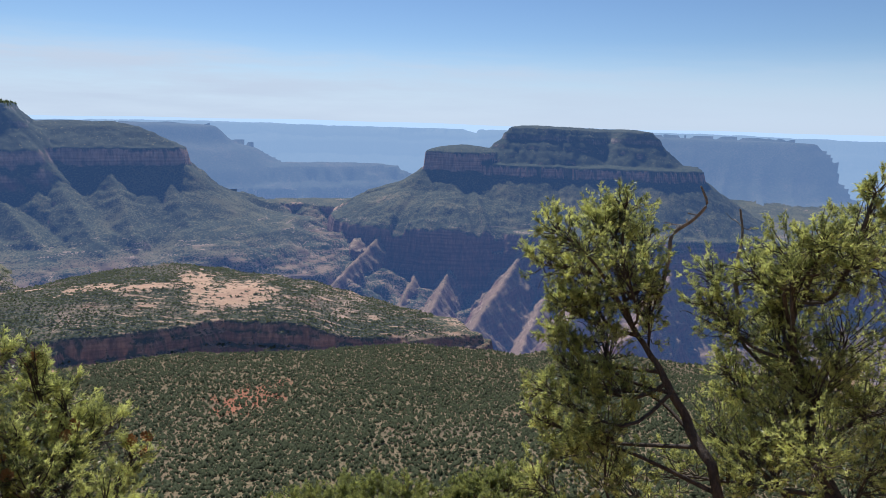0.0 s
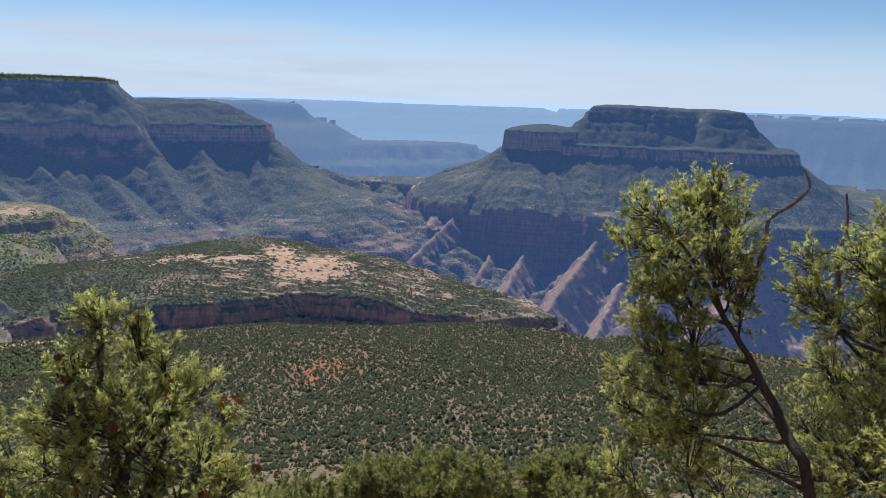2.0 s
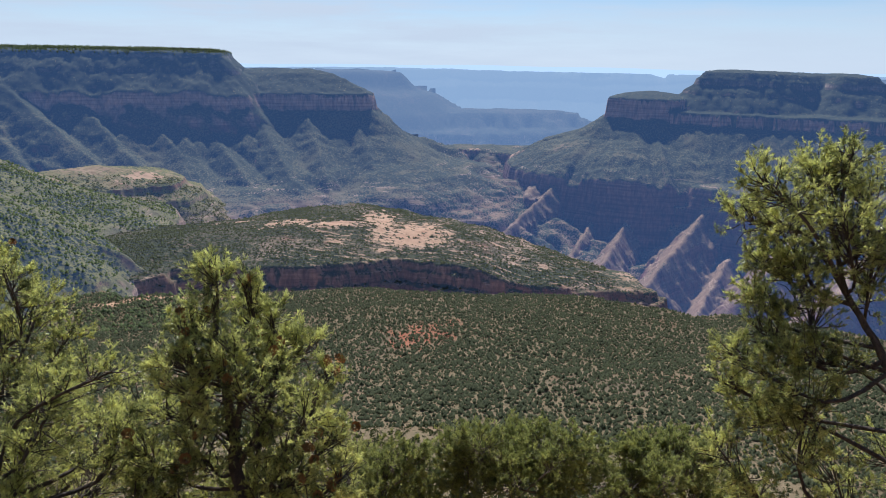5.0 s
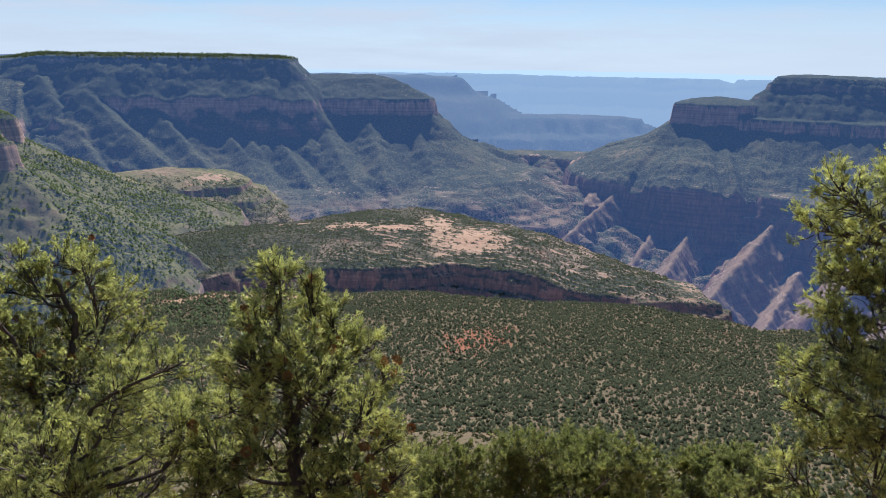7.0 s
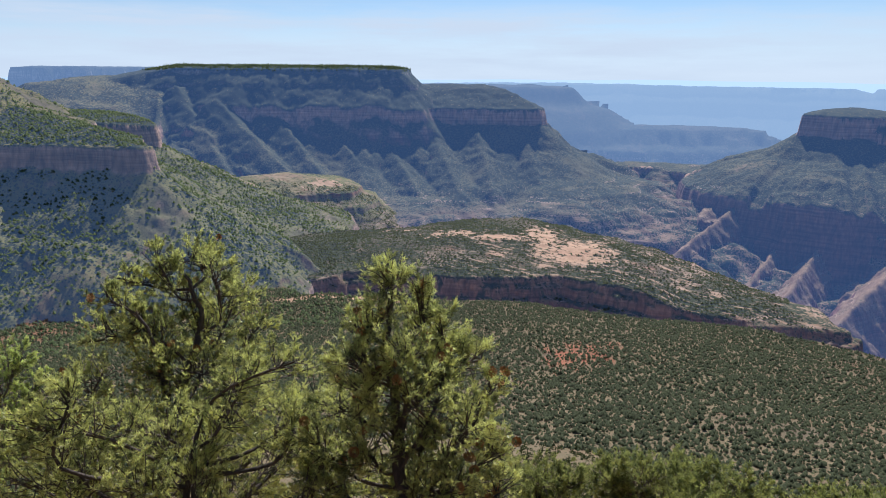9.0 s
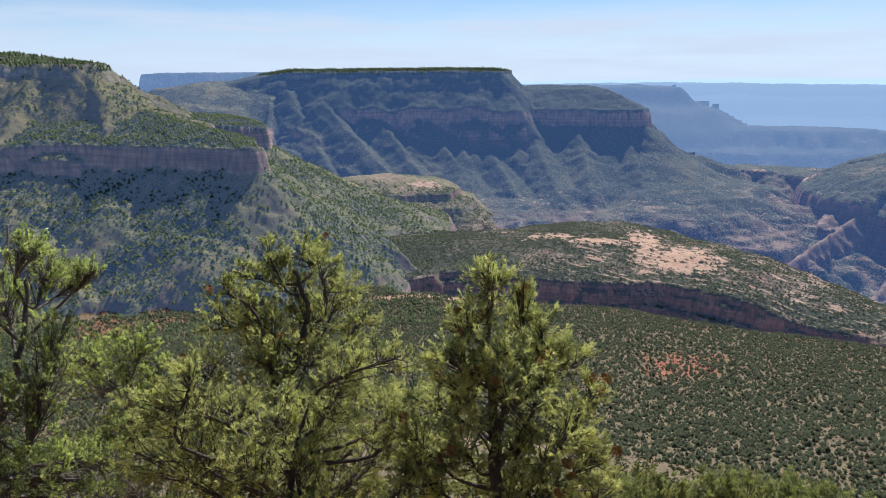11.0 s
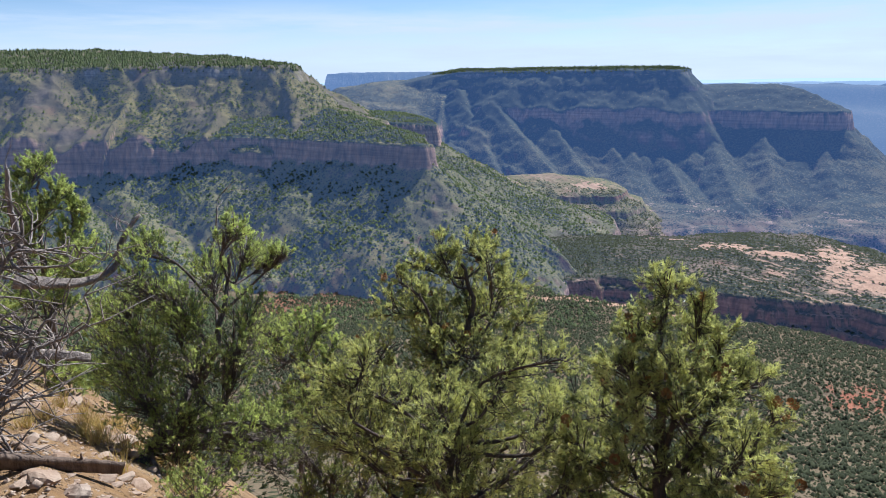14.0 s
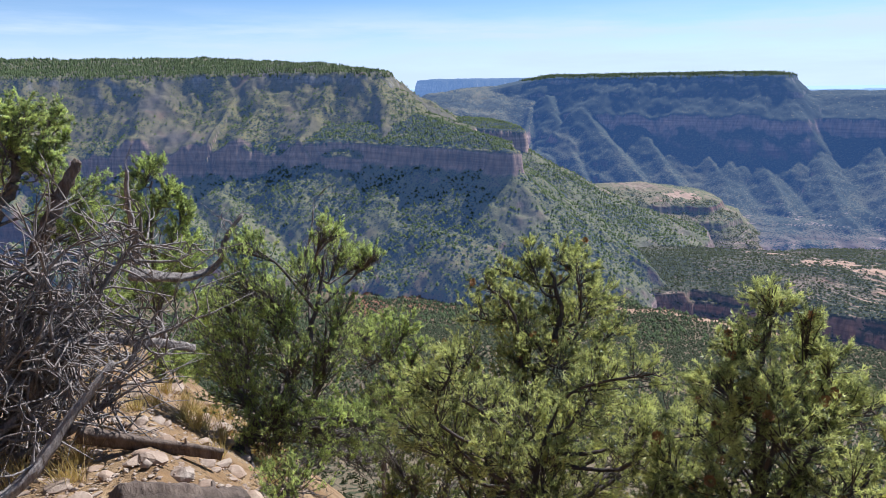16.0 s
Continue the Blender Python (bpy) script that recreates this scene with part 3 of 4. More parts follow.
j2 = (jj + 1) % nl
QUADS = np.stack([ii * nl + jj, (ii + 1) * nl + jj, (ii + 1) * nl + j2, ii * nl + j2], -1).reshape(-1, 4)
OWNER = GW.ravel()[QUADS[:, 0]]
FIELDS = {k: np.append(v.ravel(), 0) for k, v in (("sand", _sand), ("red", _red), ("scrub", _scrub))}
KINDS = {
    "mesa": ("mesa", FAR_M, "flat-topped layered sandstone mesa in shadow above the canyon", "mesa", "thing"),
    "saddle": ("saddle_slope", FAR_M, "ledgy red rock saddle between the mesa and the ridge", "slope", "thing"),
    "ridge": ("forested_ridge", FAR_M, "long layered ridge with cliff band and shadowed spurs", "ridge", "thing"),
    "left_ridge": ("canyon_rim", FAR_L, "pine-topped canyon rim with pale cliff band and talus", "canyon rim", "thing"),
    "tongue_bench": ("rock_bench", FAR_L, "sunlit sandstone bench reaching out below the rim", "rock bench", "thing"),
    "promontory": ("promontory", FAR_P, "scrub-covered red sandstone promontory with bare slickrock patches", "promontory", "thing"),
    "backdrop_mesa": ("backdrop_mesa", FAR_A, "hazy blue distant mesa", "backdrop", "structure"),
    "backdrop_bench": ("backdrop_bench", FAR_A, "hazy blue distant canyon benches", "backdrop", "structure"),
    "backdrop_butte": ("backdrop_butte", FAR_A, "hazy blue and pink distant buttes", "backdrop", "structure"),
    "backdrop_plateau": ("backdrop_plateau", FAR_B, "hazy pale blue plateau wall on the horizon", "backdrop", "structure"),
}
PARTS = {"mesa_cap": "cap", "mesa_bench": "cliff_band", "mesa_shoulder": "shoulder", "mesa_platform": "platform", "ridge_cap": "cap", "ridge_shoulder": "shoulder", "ridge_bench": "cliff_band", "left_cap": "cap",
         "left_bench": "cliff_band", "left_upper": "upper_cliff", "promontory": "tableland", "promontory_step": "lower_ledge"}
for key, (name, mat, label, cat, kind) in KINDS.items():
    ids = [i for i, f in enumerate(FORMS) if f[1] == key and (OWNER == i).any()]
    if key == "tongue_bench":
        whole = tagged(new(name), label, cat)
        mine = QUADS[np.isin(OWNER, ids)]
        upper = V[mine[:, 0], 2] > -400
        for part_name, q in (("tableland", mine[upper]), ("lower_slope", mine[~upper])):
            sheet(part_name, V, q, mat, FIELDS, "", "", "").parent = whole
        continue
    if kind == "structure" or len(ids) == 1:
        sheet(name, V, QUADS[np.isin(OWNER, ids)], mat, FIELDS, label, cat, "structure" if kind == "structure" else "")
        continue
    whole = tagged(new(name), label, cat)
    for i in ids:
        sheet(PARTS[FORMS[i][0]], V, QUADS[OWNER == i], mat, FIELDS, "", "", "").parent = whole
NEAR = np.hypot(V[QUADS[:, 0], 0], V[QUADS[:, 0], 1]) < 45
sheet("ground_near", V, QUADS[NEAR], DIRT, FIELDS, "stony pale dirt slope at the overlook", "ground")
sheet("ground", V, QUADS[(OWNER == len(FORMS)) & ~NEAR], LAND, FIELDS, "scrub-covered hillside and bench below the overlook", "ground")
sheet("canyon_floor", V, QUADS[OWNER == -1], LAND, FIELDS, "deep shadowed red canyon floor", "ground")
# the plateau beyond, closing the horizon
_b = np.radians(np.arange(-70, 130, 1.0))
_far = np.concatenate([np.stack([-np.sin(_b) * 4955, np.cos(_b) * 4955, -54 + 4 * np.sin(_b * 9) + 2.5 * np.sin(_b * 31 + 1)], -1),
                       np.stack([-np.sin(_b) * 4945, np.cos(_b) * 4945, np.full(len(_b), -500.0)], -1)])
k = len(_b)
_q = np.stack([np.arange(k - 1), np.arange(1, k), np.arange(1, k) + k, np.arange(k - 1) + k], -1)
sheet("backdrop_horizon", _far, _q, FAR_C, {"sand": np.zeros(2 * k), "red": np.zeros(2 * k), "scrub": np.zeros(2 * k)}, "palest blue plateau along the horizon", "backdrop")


# ---- scrub and far woods ----
def octa():
    v = np.array([(1, 0, 0), (0, 1, 0), (-1, 0, 0), (0, -1, 0), (0, 0, 1), (0, 0, -0.6)], float)
    return v, np.array([(0, 1, 4), (1, 2, 4), (2, 3, 4), (3, 0, 4), (1, 0, 5), (2, 1, 5), (3, 2, 5), (0, 3, 5)])


def bush():
    """A ragged bush of small leaf sprays."""
    g = np.random.RandomState(5)
    c = g.normal(size=(24, 3))
    c /= np.linalg.norm(c, axis=1)[:, None]
    c = c * g.uniform(0.5, 1.0, (24, 1)) * (1, 1, 0.85)
    tri = c[:, None] + g.normal(0, 0.34, (24, 3, 3))
    return tri.reshape(-1, 3), np.arange(72).reshape(-1, 3)


def dome():
    v = [(0, 0, 0.75)] + [(math.cos(a), math.sin(a), -0.1) for a in (0, 1.57, 3.14, 4.71)]
    return np.array(v, float), np.array([(1, 2, 0), (2, 3, 0), (3, 4, 0), (4, 1, 0)])


def spire():
    v = [(0, 0, 1.0)] + [(0.55 * math.cos(a), 0.55 * math.sin(a), 0.35) for a in (0, 1.57, 3.14, 4.71)] + [(0, 0, 0.72)] + [(math.cos(a + .8), math.sin(a + .8), -0.55) for a in (0, 1.57, 3.14, 4.71)]
    f = [(1, 2, 0), (2, 3, 0), (3, 4, 0), (4, 1, 0), (6, 7, 5), (7, 8, 5), (8, 9, 5), (9, 6, 5)]
    return np.array(v, float), np.array(f)


def on_land(x, y):
    """Height, owner and soils read off the land's own rings and lanes."""
    r, b = np.hypot(x, y), np.degrees(np.arctan2(-x, y))
    i = np.clip(np.searchsorted(RINGS, r) - 1, 0, nr - 2)
    j = np.clip(np.searchsorted(LANES, b) - 1, 0, nl - 2)
    u, v = np.clip((r - RINGS[i]) / (RINGS[i + 1] - RINGS[i]), 0, 1), np.clip((b - LANES[j]) / (LANES[j + 1] - LANES[j]), 0, 1)
    z = (GZ[i, j] * (1 - v) + GZ[i, j + 1] * v) * (1 - u) + (GZ[i + 1, j] * (1 - v) + GZ[i + 1, j + 1] * v) * u
    return z, GW[i, j], _sand[i, j], _red[i, j], _scrub[i, j]


def scatter(name, rng, unit, count, b0, b1, r0, r1, wide, tall, keep, material, label, category):
    b = np.radians(rng.uniform(b0, b1, count))
    r = np.sqrt(rng.uniform(r0 * r0, r1 * r1, count))
    x, y = -np.sin(b) * r, np.cos(b) * r
    z, who, sand, red, scrub = on_land(x, y)
    e = 4.0
    slope = np.hypot(on_land(x + e, y)[0] - z, on_land(x, y + e)[0] - z) / e
    ok = keep(x, y, z, who, slope, scrub * (1 - sand), rng.uniform(0, 1, count))
    x, y, z, n = x[ok], y[ok], z[ok], int(ok.sum())
    v, f = unit
    s = np.clip(rng.lognormal(-0.04, 0.42, n), 0.4, 1.7)
    w, h = wide * s, tall * s * rng.uniform(0.8, 1.25, n)
    a = rng.uniform(0, 6.28, n)
    jit = 1 + rng.uniform(-0.28, 0.28, (n, len(v)))
    px, py, pz = v[:, 0] * jit, v[:, 1] * jit, v[:, 2] * jit
    c, sn = np.cos(a)[:, None], np.sin(a)[:, None]
    out = np.stack([x[:, None] + (px * c - py * sn) * w[:, None], y[:, None] + (px * sn + py * c) * w[:, None], z[:, None] + pz * h[:, None] + h[:, None] * 0.45], -1).reshape(-1, 3)
    faces = (f[None] + (np.arange(n) * len(v))[:, None, None]).reshape(-1, 3)
    return sheet(name, out, faces, material, {}, label, category, "stuff")


NF = len(FORMS)
IDS = {f[0]: i for i, f in enumerate(FORMS)}
rng = np.random.RandomState(11)
scatter("scrub_near", rng, bush(), 6000, -38, 98, 60, 480, 1.3, 1.3, lambda x, y, z, w, s, g, u: (w == NF) & (u < 0.45 + 0.9 * g), SCRUB, "olive green scrub dotting the slope below the overlook", "scrub")
scatter("scrub", rng, dome(), 130000, -37, 84, 470, 1230, 1.6, 2.2, lambda x, y, z, w, s, g, u: (w == NF) & (s < 0.95) & (u < 0.45 + 0.9 * g), SCRUB, "dark green pinyon and juniper scrub dotting the bench", "scrub")
scatter("scrub_far", rng, dome(), 120000, -8, 62, 1250, 2300, 1.9, 2.0, lambda x, y, z, w, s, g, u: np.isin(w, [IDS["promontory"], IDS["tongue"], NF]) & (s < 0.8) & (u < 1.3 * g), SCRUB, "dark scrub dotting the promontory and far benches", "scrub")
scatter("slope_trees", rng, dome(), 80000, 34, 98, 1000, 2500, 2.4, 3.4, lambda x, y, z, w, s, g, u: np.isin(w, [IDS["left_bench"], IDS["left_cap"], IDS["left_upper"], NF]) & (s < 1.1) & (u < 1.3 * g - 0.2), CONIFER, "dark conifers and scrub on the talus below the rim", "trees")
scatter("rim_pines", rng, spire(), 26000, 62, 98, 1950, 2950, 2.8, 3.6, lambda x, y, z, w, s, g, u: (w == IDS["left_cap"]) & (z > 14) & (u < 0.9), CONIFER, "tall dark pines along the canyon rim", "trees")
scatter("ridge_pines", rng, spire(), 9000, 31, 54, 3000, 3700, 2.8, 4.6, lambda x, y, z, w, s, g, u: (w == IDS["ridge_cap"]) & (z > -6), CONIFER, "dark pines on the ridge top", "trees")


# ---- building wood and needles ----
def toward(stand, b, e, d):
    """The place at bearing b, height angle e and distance d from a standing place."""
    c = math.cos(radians(e)) * d
    return np.array([stand[0] - math.sin(radians(b)) * c, stand[1] + math.cos(radians(b)) * c, EYE + stand[2] + math.sin(radians(e)) * d])


def ground_at(x, y):
    return float(hillside(np.array([x]), np.array([y]))[0])


def smooth_line(pts, n):
    """n points on a rounded line through pts."""
    pts = np.array(pts, float)
    t = np.linspace(0, len(pts) - 1, n)
    i = np.clip(t.astype(int), 0, len(pts) - 2)
    f = (t - i)[:, None]
    p0, p1, p2, p3 = pts[np.clip(i - 1, 0, None)], pts[i], pts[i + 1], pts[np.clip(i + 2, None, len(pts) - 1)]
    return 0.5 * (2 * p1 + (p2 - p0) * f + (2 * p0 - 5 * p1 + 4 * p2 - p3) * f ** 2 + (3 * p1 - p0 - 3 * p2 + p3) * f ** 3)


class Wood:
    """Gathers tubes into one mesh."""

    def __init__(self):
        self.v, self.f, self.count = [], [], 0

    def tube(self, line, r0, r1, sides=6, rough=0.0, rs=None):
        line = np.array(line, float)
        if rough > 0.45:
            # a broken, rounded end
            line = np.vstack([line[:1], line, line[-1:] + (line[-1:] - line[-2:-1]) * 0.12])
            line[0] -= (line[2] - line[1]) * 0.12
        n = len(line)
        d = np.gradient(line, axis=0)
        d /= np.linalg.norm(d, axis=1)[:, None] + 1e-9
        ref = np.where(np.abs(d[:, 2:3]) > 0.9, [[1.0, 0, 0]], [[0, 0, 1.0]])
        a = np.cross(d, ref)
        a /= np.linalg.norm(a, axis=1)[:, None] + 1e-9
        b = np.cross(d, a)
        ang = np.arange(sides) * 2 * np.pi / sides
        rad = np.linspace(r0, r1, n)[:, None] * np.ones((1, sides))
        if rough > 0.45:
            rad[0] *= 0.15
            rad[-1] *= 0.15
        if rough:
            flute = 1 + 0.5 * rough * (rs.rand(sides) - 0.5)[None] + 0.35 * rough * np.sin(ang[None] * 3 + np.linspace(0, 2.2, n)[:, None] + rs.rand() * 6)
            rad = rad * flute * (1 + 0.25 * rough * (rs.rand(n, 1) - 0.5))
        ring = line[:, None] + rad[..., None] * (np.cos(ang)[None, :, None] * a[:, None] + np.sin(ang)[None, :, None] * b[:, None])
        i, j = np.meshgrid(np.arange(n - 1), np.arange(sides), indexing="ij")
        k = (j + 1) % sides
        q = np.stack([i * sides + j, i * sides + k, (i + 1) * sides + k, (i + 1) * sides + j], -1).reshape(-1, 4)
        self.v.append(ring.reshape(-1, 3))
        self.f.append(q + self.count)
        self.count += n * sides

    def mesh(self, name, material, smooth=True):
        return raw_mesh(name, np.concatenate(self.v), np.concatenate(self.f), material, smooth)


def raw_mesh(name, verts, faces, material, smooth=False):
    me = bpy.data.meshes.new(name)
    me.vertices.add(len(verts))
    me.vertices.foreach_set("co", verts.astype(np.float32).ravel())
    k = faces.shape[1]
    me.loops.add(faces.size)
    me.loops.foreach_set("vertex_index", faces.ravel().astype(np.int32))
    me.polygons.add(len(faces))
    me.polygons.foreach_set("loop_start", np.arange(0, faces.size, k, dtype=np.int32))
    if smooth:
        me.polygons.foreach_set("use_smooth", np.ones(len(faces), bool))
    me.update()
    me.materials.append(material)
    return me


def child(name, mesh, parent, label=""):
    ob = new(name, mesh)
    ob.parent = parent
    ob.matrix_parent_inverse = parent.matrix_world.inverted()
    return tagged(ob, label) if label else ob


def needles(at, along, rs, count, length, width, shoot):
    """Bristling shoots: at each place a short shoot with needles all round it."""
    n = len(at)
    along = along / (np.linalg.norm(along, axis=1)[:, None] + 1e-9)
    s = rs.rand(n, count, 1) * shoot
    base = at[:, None] + along[:, None] * s
    out = rs.normal(size=(n, count, 3))
    out = out - (out * along[:, None]).sum(-1, keepdims=True) * along[:, None] * 0.9
    out /= np.linalg.norm(out, axis=-1, keepdims=True) + 1e-9
    way = out * rs.uniform(0.5, 1.0, (n, count, 1)) + along[:, None] * rs.uniform(0.45, 1.0, (n, count, 1))
    way /= np.linalg.norm(way, axis=-1, keepdims=True)
    side = np.cross(way, rs.normal(size=(n, count, 3)))
    side /= np.linalg.norm(side, axis=-1, keepdims=True) + 1e-9
    tip = base + way * length * rs.uniform(0.7, 1.2, (n, count, 1))
    v = np.stack([base - side * width * 0.5, base + side * width * 0.5, tip], 2).reshape(-1, 3)
    return v, np.arange(len(v)).reshape(-1, 3)


CONE_MESH = None


def cone_mesh():
    bm = bmesh.new()
    for k in range(5):
        z, r = k * 0.011, 0.026 * math.sin(0.6 + k * 0.55)
        for j in range(7):
            a = j * 0.898 + k * 0.45
            c = Vector((math.cos(a) * r * 0.6, math.sin(a) * r * 0.6, z))
            o = Vector((math.cos(a) * r, math.sin(a) * r, z + 0.010))
            s = Vector((-math.sin(a), math.cos(a), 0)) * 0.009
            bm.faces.new([bm.verts.new(c - s), bm.verts.new(c + s), bm.verts.new(o + s * 0.5), bm.verts.new(o - s * 0.5)])
    me = bpy.data.meshes.new("cone")
    bm.to_mesh(me)
    bm.free()
    me.materials.append(CONE)
    return me


def tree(name, label, stand, dist, stem, clumps, wood, leaf, seed, thick=0.06, needle=0.026, per=26, upward=0.35, cones=0, deep=0.35, bare=0.3, fill=1.5, group=""):
    """A tree from its stem and its foliage masses, each given by bearing, height angle (and radius) about a standing place."""
    global CONE_MESH
    rs = np.random.RandomState(seed)
    pts = [toward(stand, b, e, dist) for b, e in stem]
    g = ground_at(pts[0][0], pts[0][1])
    foot = np.array([pts[0][0], pts[0][1], min(g, pts[0][2] - 0.2) if pts[0][2] > g else g])
    pts = [p for p in pts if p[2] > g + 0.1]
    pts = [foot - (0, 0, 0.15)] + pts
    root = new(name)
    root.location = foot
    bpy.context.view_layer.update()
    root.matrix_world = Matrix.Translation(foot)
    tagged(root, label, "tree", group)
    line = smooth_line(pts, 26)
    line[1:-1] += rs.normal(0, thick * 0.18, (24, 3))
    w = Wood()
    w.tube(line, thick, thick * 0.22, 9, 0.35, rs)
    child("trunk", w.mesh("trunk", wood), root)
    axis = line[:, :2].mean(0)
    for b, e, r in clumps:
        d = dist + rs.uniform(-deep, deep * 0.6)
        c = toward(stand, b, e, d)
        while c[2] - r * 0.3 < ground_at(c[0], c[1]) and d > 2.5:
            d *= 0.95
            c = toward(stand, b, e, d)
        r = r * d / dist
        # the limb leaves the stem lower down and bends up to the mass
        below = line[line[:, 2] < c[2] + 0.02]
        below = below if len(below) > 3 else line[:6]
        k = np.argmin(np.linalg.norm(below - (c - (0, 0, 0.25)), axis=1))
        s = below[max(2 if len(below) > 4 else 0, k - rs.randint(0, 7))]
        reach = np.linalg.norm(c - s)
        mid = (s + c) / 2 + rs.normal(0, 0.05 + 0.09 * reach, 3) - (0, 0, 0.05)
        limb = smooth_line([s, mid, c], 9)
        w = Wood()
        r0 = min(thick * 0.4, 0.008 + reach * 0.012)
        w.tube(limb, r0, 0.006, 6, 0.25, rs)
        out_way = c - np.array([axis[0], axis[1], c[2] - 0.25])
        out_way /= np.linalg.norm(out_way) + 1e-9
        at, along = [], []
        for _ in range(int((12 + r * 60) * fill)):
            u = rs.normal(size=3)
            u /= np.linalg.norm(u)
            way = u + out_way * 0.45 + np.array([0, 0, upward])
            way /= np.linalg.norm(way)
            start = limb[rs.randint(5, 9)] + u * r * 0.22 * rs.rand()
            end = start + way * r * rs.uniform(0.6, 1.05)
            twig = smooth_line([start, (start + end) / 2 + rs.normal(0, r * 0.09, 3), end + (0, 0, r * 0.12)], 4)
            w.tube(twig, 0.0045, 0.002, 3)
            n = 9
            f = rs.uniform(0.45, 1.0, n)
            f[0] = 1.0
            p = np.stack([np.interp(f * 3, np.arange(4), twig[:, i]) for i in range(3)], -1)
            at.append(p + rs.normal(0, min(0.02, r * 0.05), (n, 3)))
            along.append(way[None] * 0.8 + rs.normal(0, 0.55, (n, 3)) + np.array([[0, 0, upward]]))
        for _ in range(int(6 * bare / 0.3)):
            u = rs.normal(size=3)
            end = c + u / np.linalg.norm(u) * r * rs.uniform(0.6, 1.15)
            w.tube(smooth_line([limb[rs.randint(4, 8)], (c + end) / 2 + rs.normal(0, r * 0.15, 3), end], 6), 0.005, 0.0015, 3)
        branch = child("branch", w.mesh("branch", wood), root)
        at, along = np.concatenate(at), np.concatenate(along)
        v, f = needles(at, along, rs, int(per * 0.66), needle, max(0.0046, dist * 0.0011), max(0.045, needle * 1.4))
        child("needles", raw_mesh("needles", v, f, leaf), branch)
        if cones and rs.rand() < 0.7:
            CONE_MESH = CONE_MESH or cone_mesh()
            for _ in range(cones):
                q = at[rs.randint(len(at))] + (rs.normal(0, 0.02), rs.normal(0, 0.02), 0.02)
                co = child("cone", CONE_MESH, branch)
                co.matrix_world = Matrix.Translation(q) @ pose(0, 0, 0, rs.uniform(-60, 60), rs.uniform(-60, 60), 0) @ Matrix.Diagonal((1.25, 1.25, 1.3, 1))
    return root


def snag(name, label, stand, dist, stem, r0, r1, seed, forks=6, category="dead wood", parent=None, twig=0.35, wood=None):
    """A bare weathered stem with broken side shoots."""
    rs = np.random.RandomState(seed)
    pts = [toward(stand, s[0], s[1], s[2] if len(s) > 2 else dist) for s in stem]
    line = smooth_line(pts, 22)
    line[1:-1] += rs.normal(0, r0 * 0.07, (20, 3))
    w = Wood()
    w.tube(line, r0, r1, 12, 0.7, rs)
    for _ in range(forks):
        k = rs.randint(5, 21)
        p, way = line[k], rs.normal(size=3)
        way[2] = abs(way[2]) * 0.6
        way /= np.linalg.norm(way)
        L = twig * rs.uniform(0.3, 1)
        e = p + way * L
        tw = smooth_line([p, (p + e) / 2 + rs.normal(0, L * 0.12, 3), e], 7)
        w.tube(tw, max(r1 * 0.7, 0.005), 0.002, 4)
        for _ in range(2):
            e2 = e + rs.normal(0, L * 0.3, 3)
            w.tube(smooth_line([tw[4], (tw[4] + e2) / 2 + rs.normal(0, L * .05, 3), e2], 5), 0.004, 0.0015, 3)
    me = w.mesh(name, wood or DEAD)
    if parent is not None:
        return child("dead_limb", me, parent, "bare grey dead limb")
    return tagged(new(name, me), label, category)


# ---- trees at the overlook ----
S0, S3, S9, S7, S12, S16 = (0, 0, 0), (-0.06, 0.025, -0.024), (-0.144, 0.040, -0.050), (-0.079, 0.024, -0.037), (-0.195, -0.005, -0.059), (-0.216, -0.103, -0.043)
pine_a = tree("pinyon_pine", "small leaning pinyon pine with forked dark trunk and dense needle masses", S0, 5.0, [(-25.8, -29.7), (-22.6, -24.4), (-21.0, -22.0), (-19.3, -19.6), (-17.2, -17.0), (-15.9, -13.4), (-15.8, -8.6)], [(-15.9, -6.7, 0.19), (-13.7, -8.8, 0.24), (-10.4, -9.5, 0.21), (-17.0, -9.5, 0.21), (-9.1, -12.4, 0.19), (-12.6, -12.7, 0.26), (-16.3, -12.4, 0.26), (-11.3, -15.7, 0.17), (-10.7, -18.1, 0.15), (-14.3, -16.4, 0.21), (-18.3, -13.2, 0.15), (-11.7, -20.9, 0.21), (-9.8, -22.9, 0.17), (-14.3, -22.5, 0.21), (-9.9, -25.2, 0.15), (-16.0, -25.5, 0.26), (-12.7, -27.7, 0.21), (-9.7, -30.2, 0.19), (-18.3, -29.1, 0.26)], BARK, PINYON, 1, 0.042, fill=1.9, group="pines at the overlook")
snag("snag", "", S0, 5.0, [(-19.1, -14.5), (-19.6, -11.2), (-19.7, -9.1), (-21.1, -7.8), (-22.1, -6.4), (-21.5, -5.0)], 0.016, 0.006, 31, 4, parent=pine_a, twig=0.12)
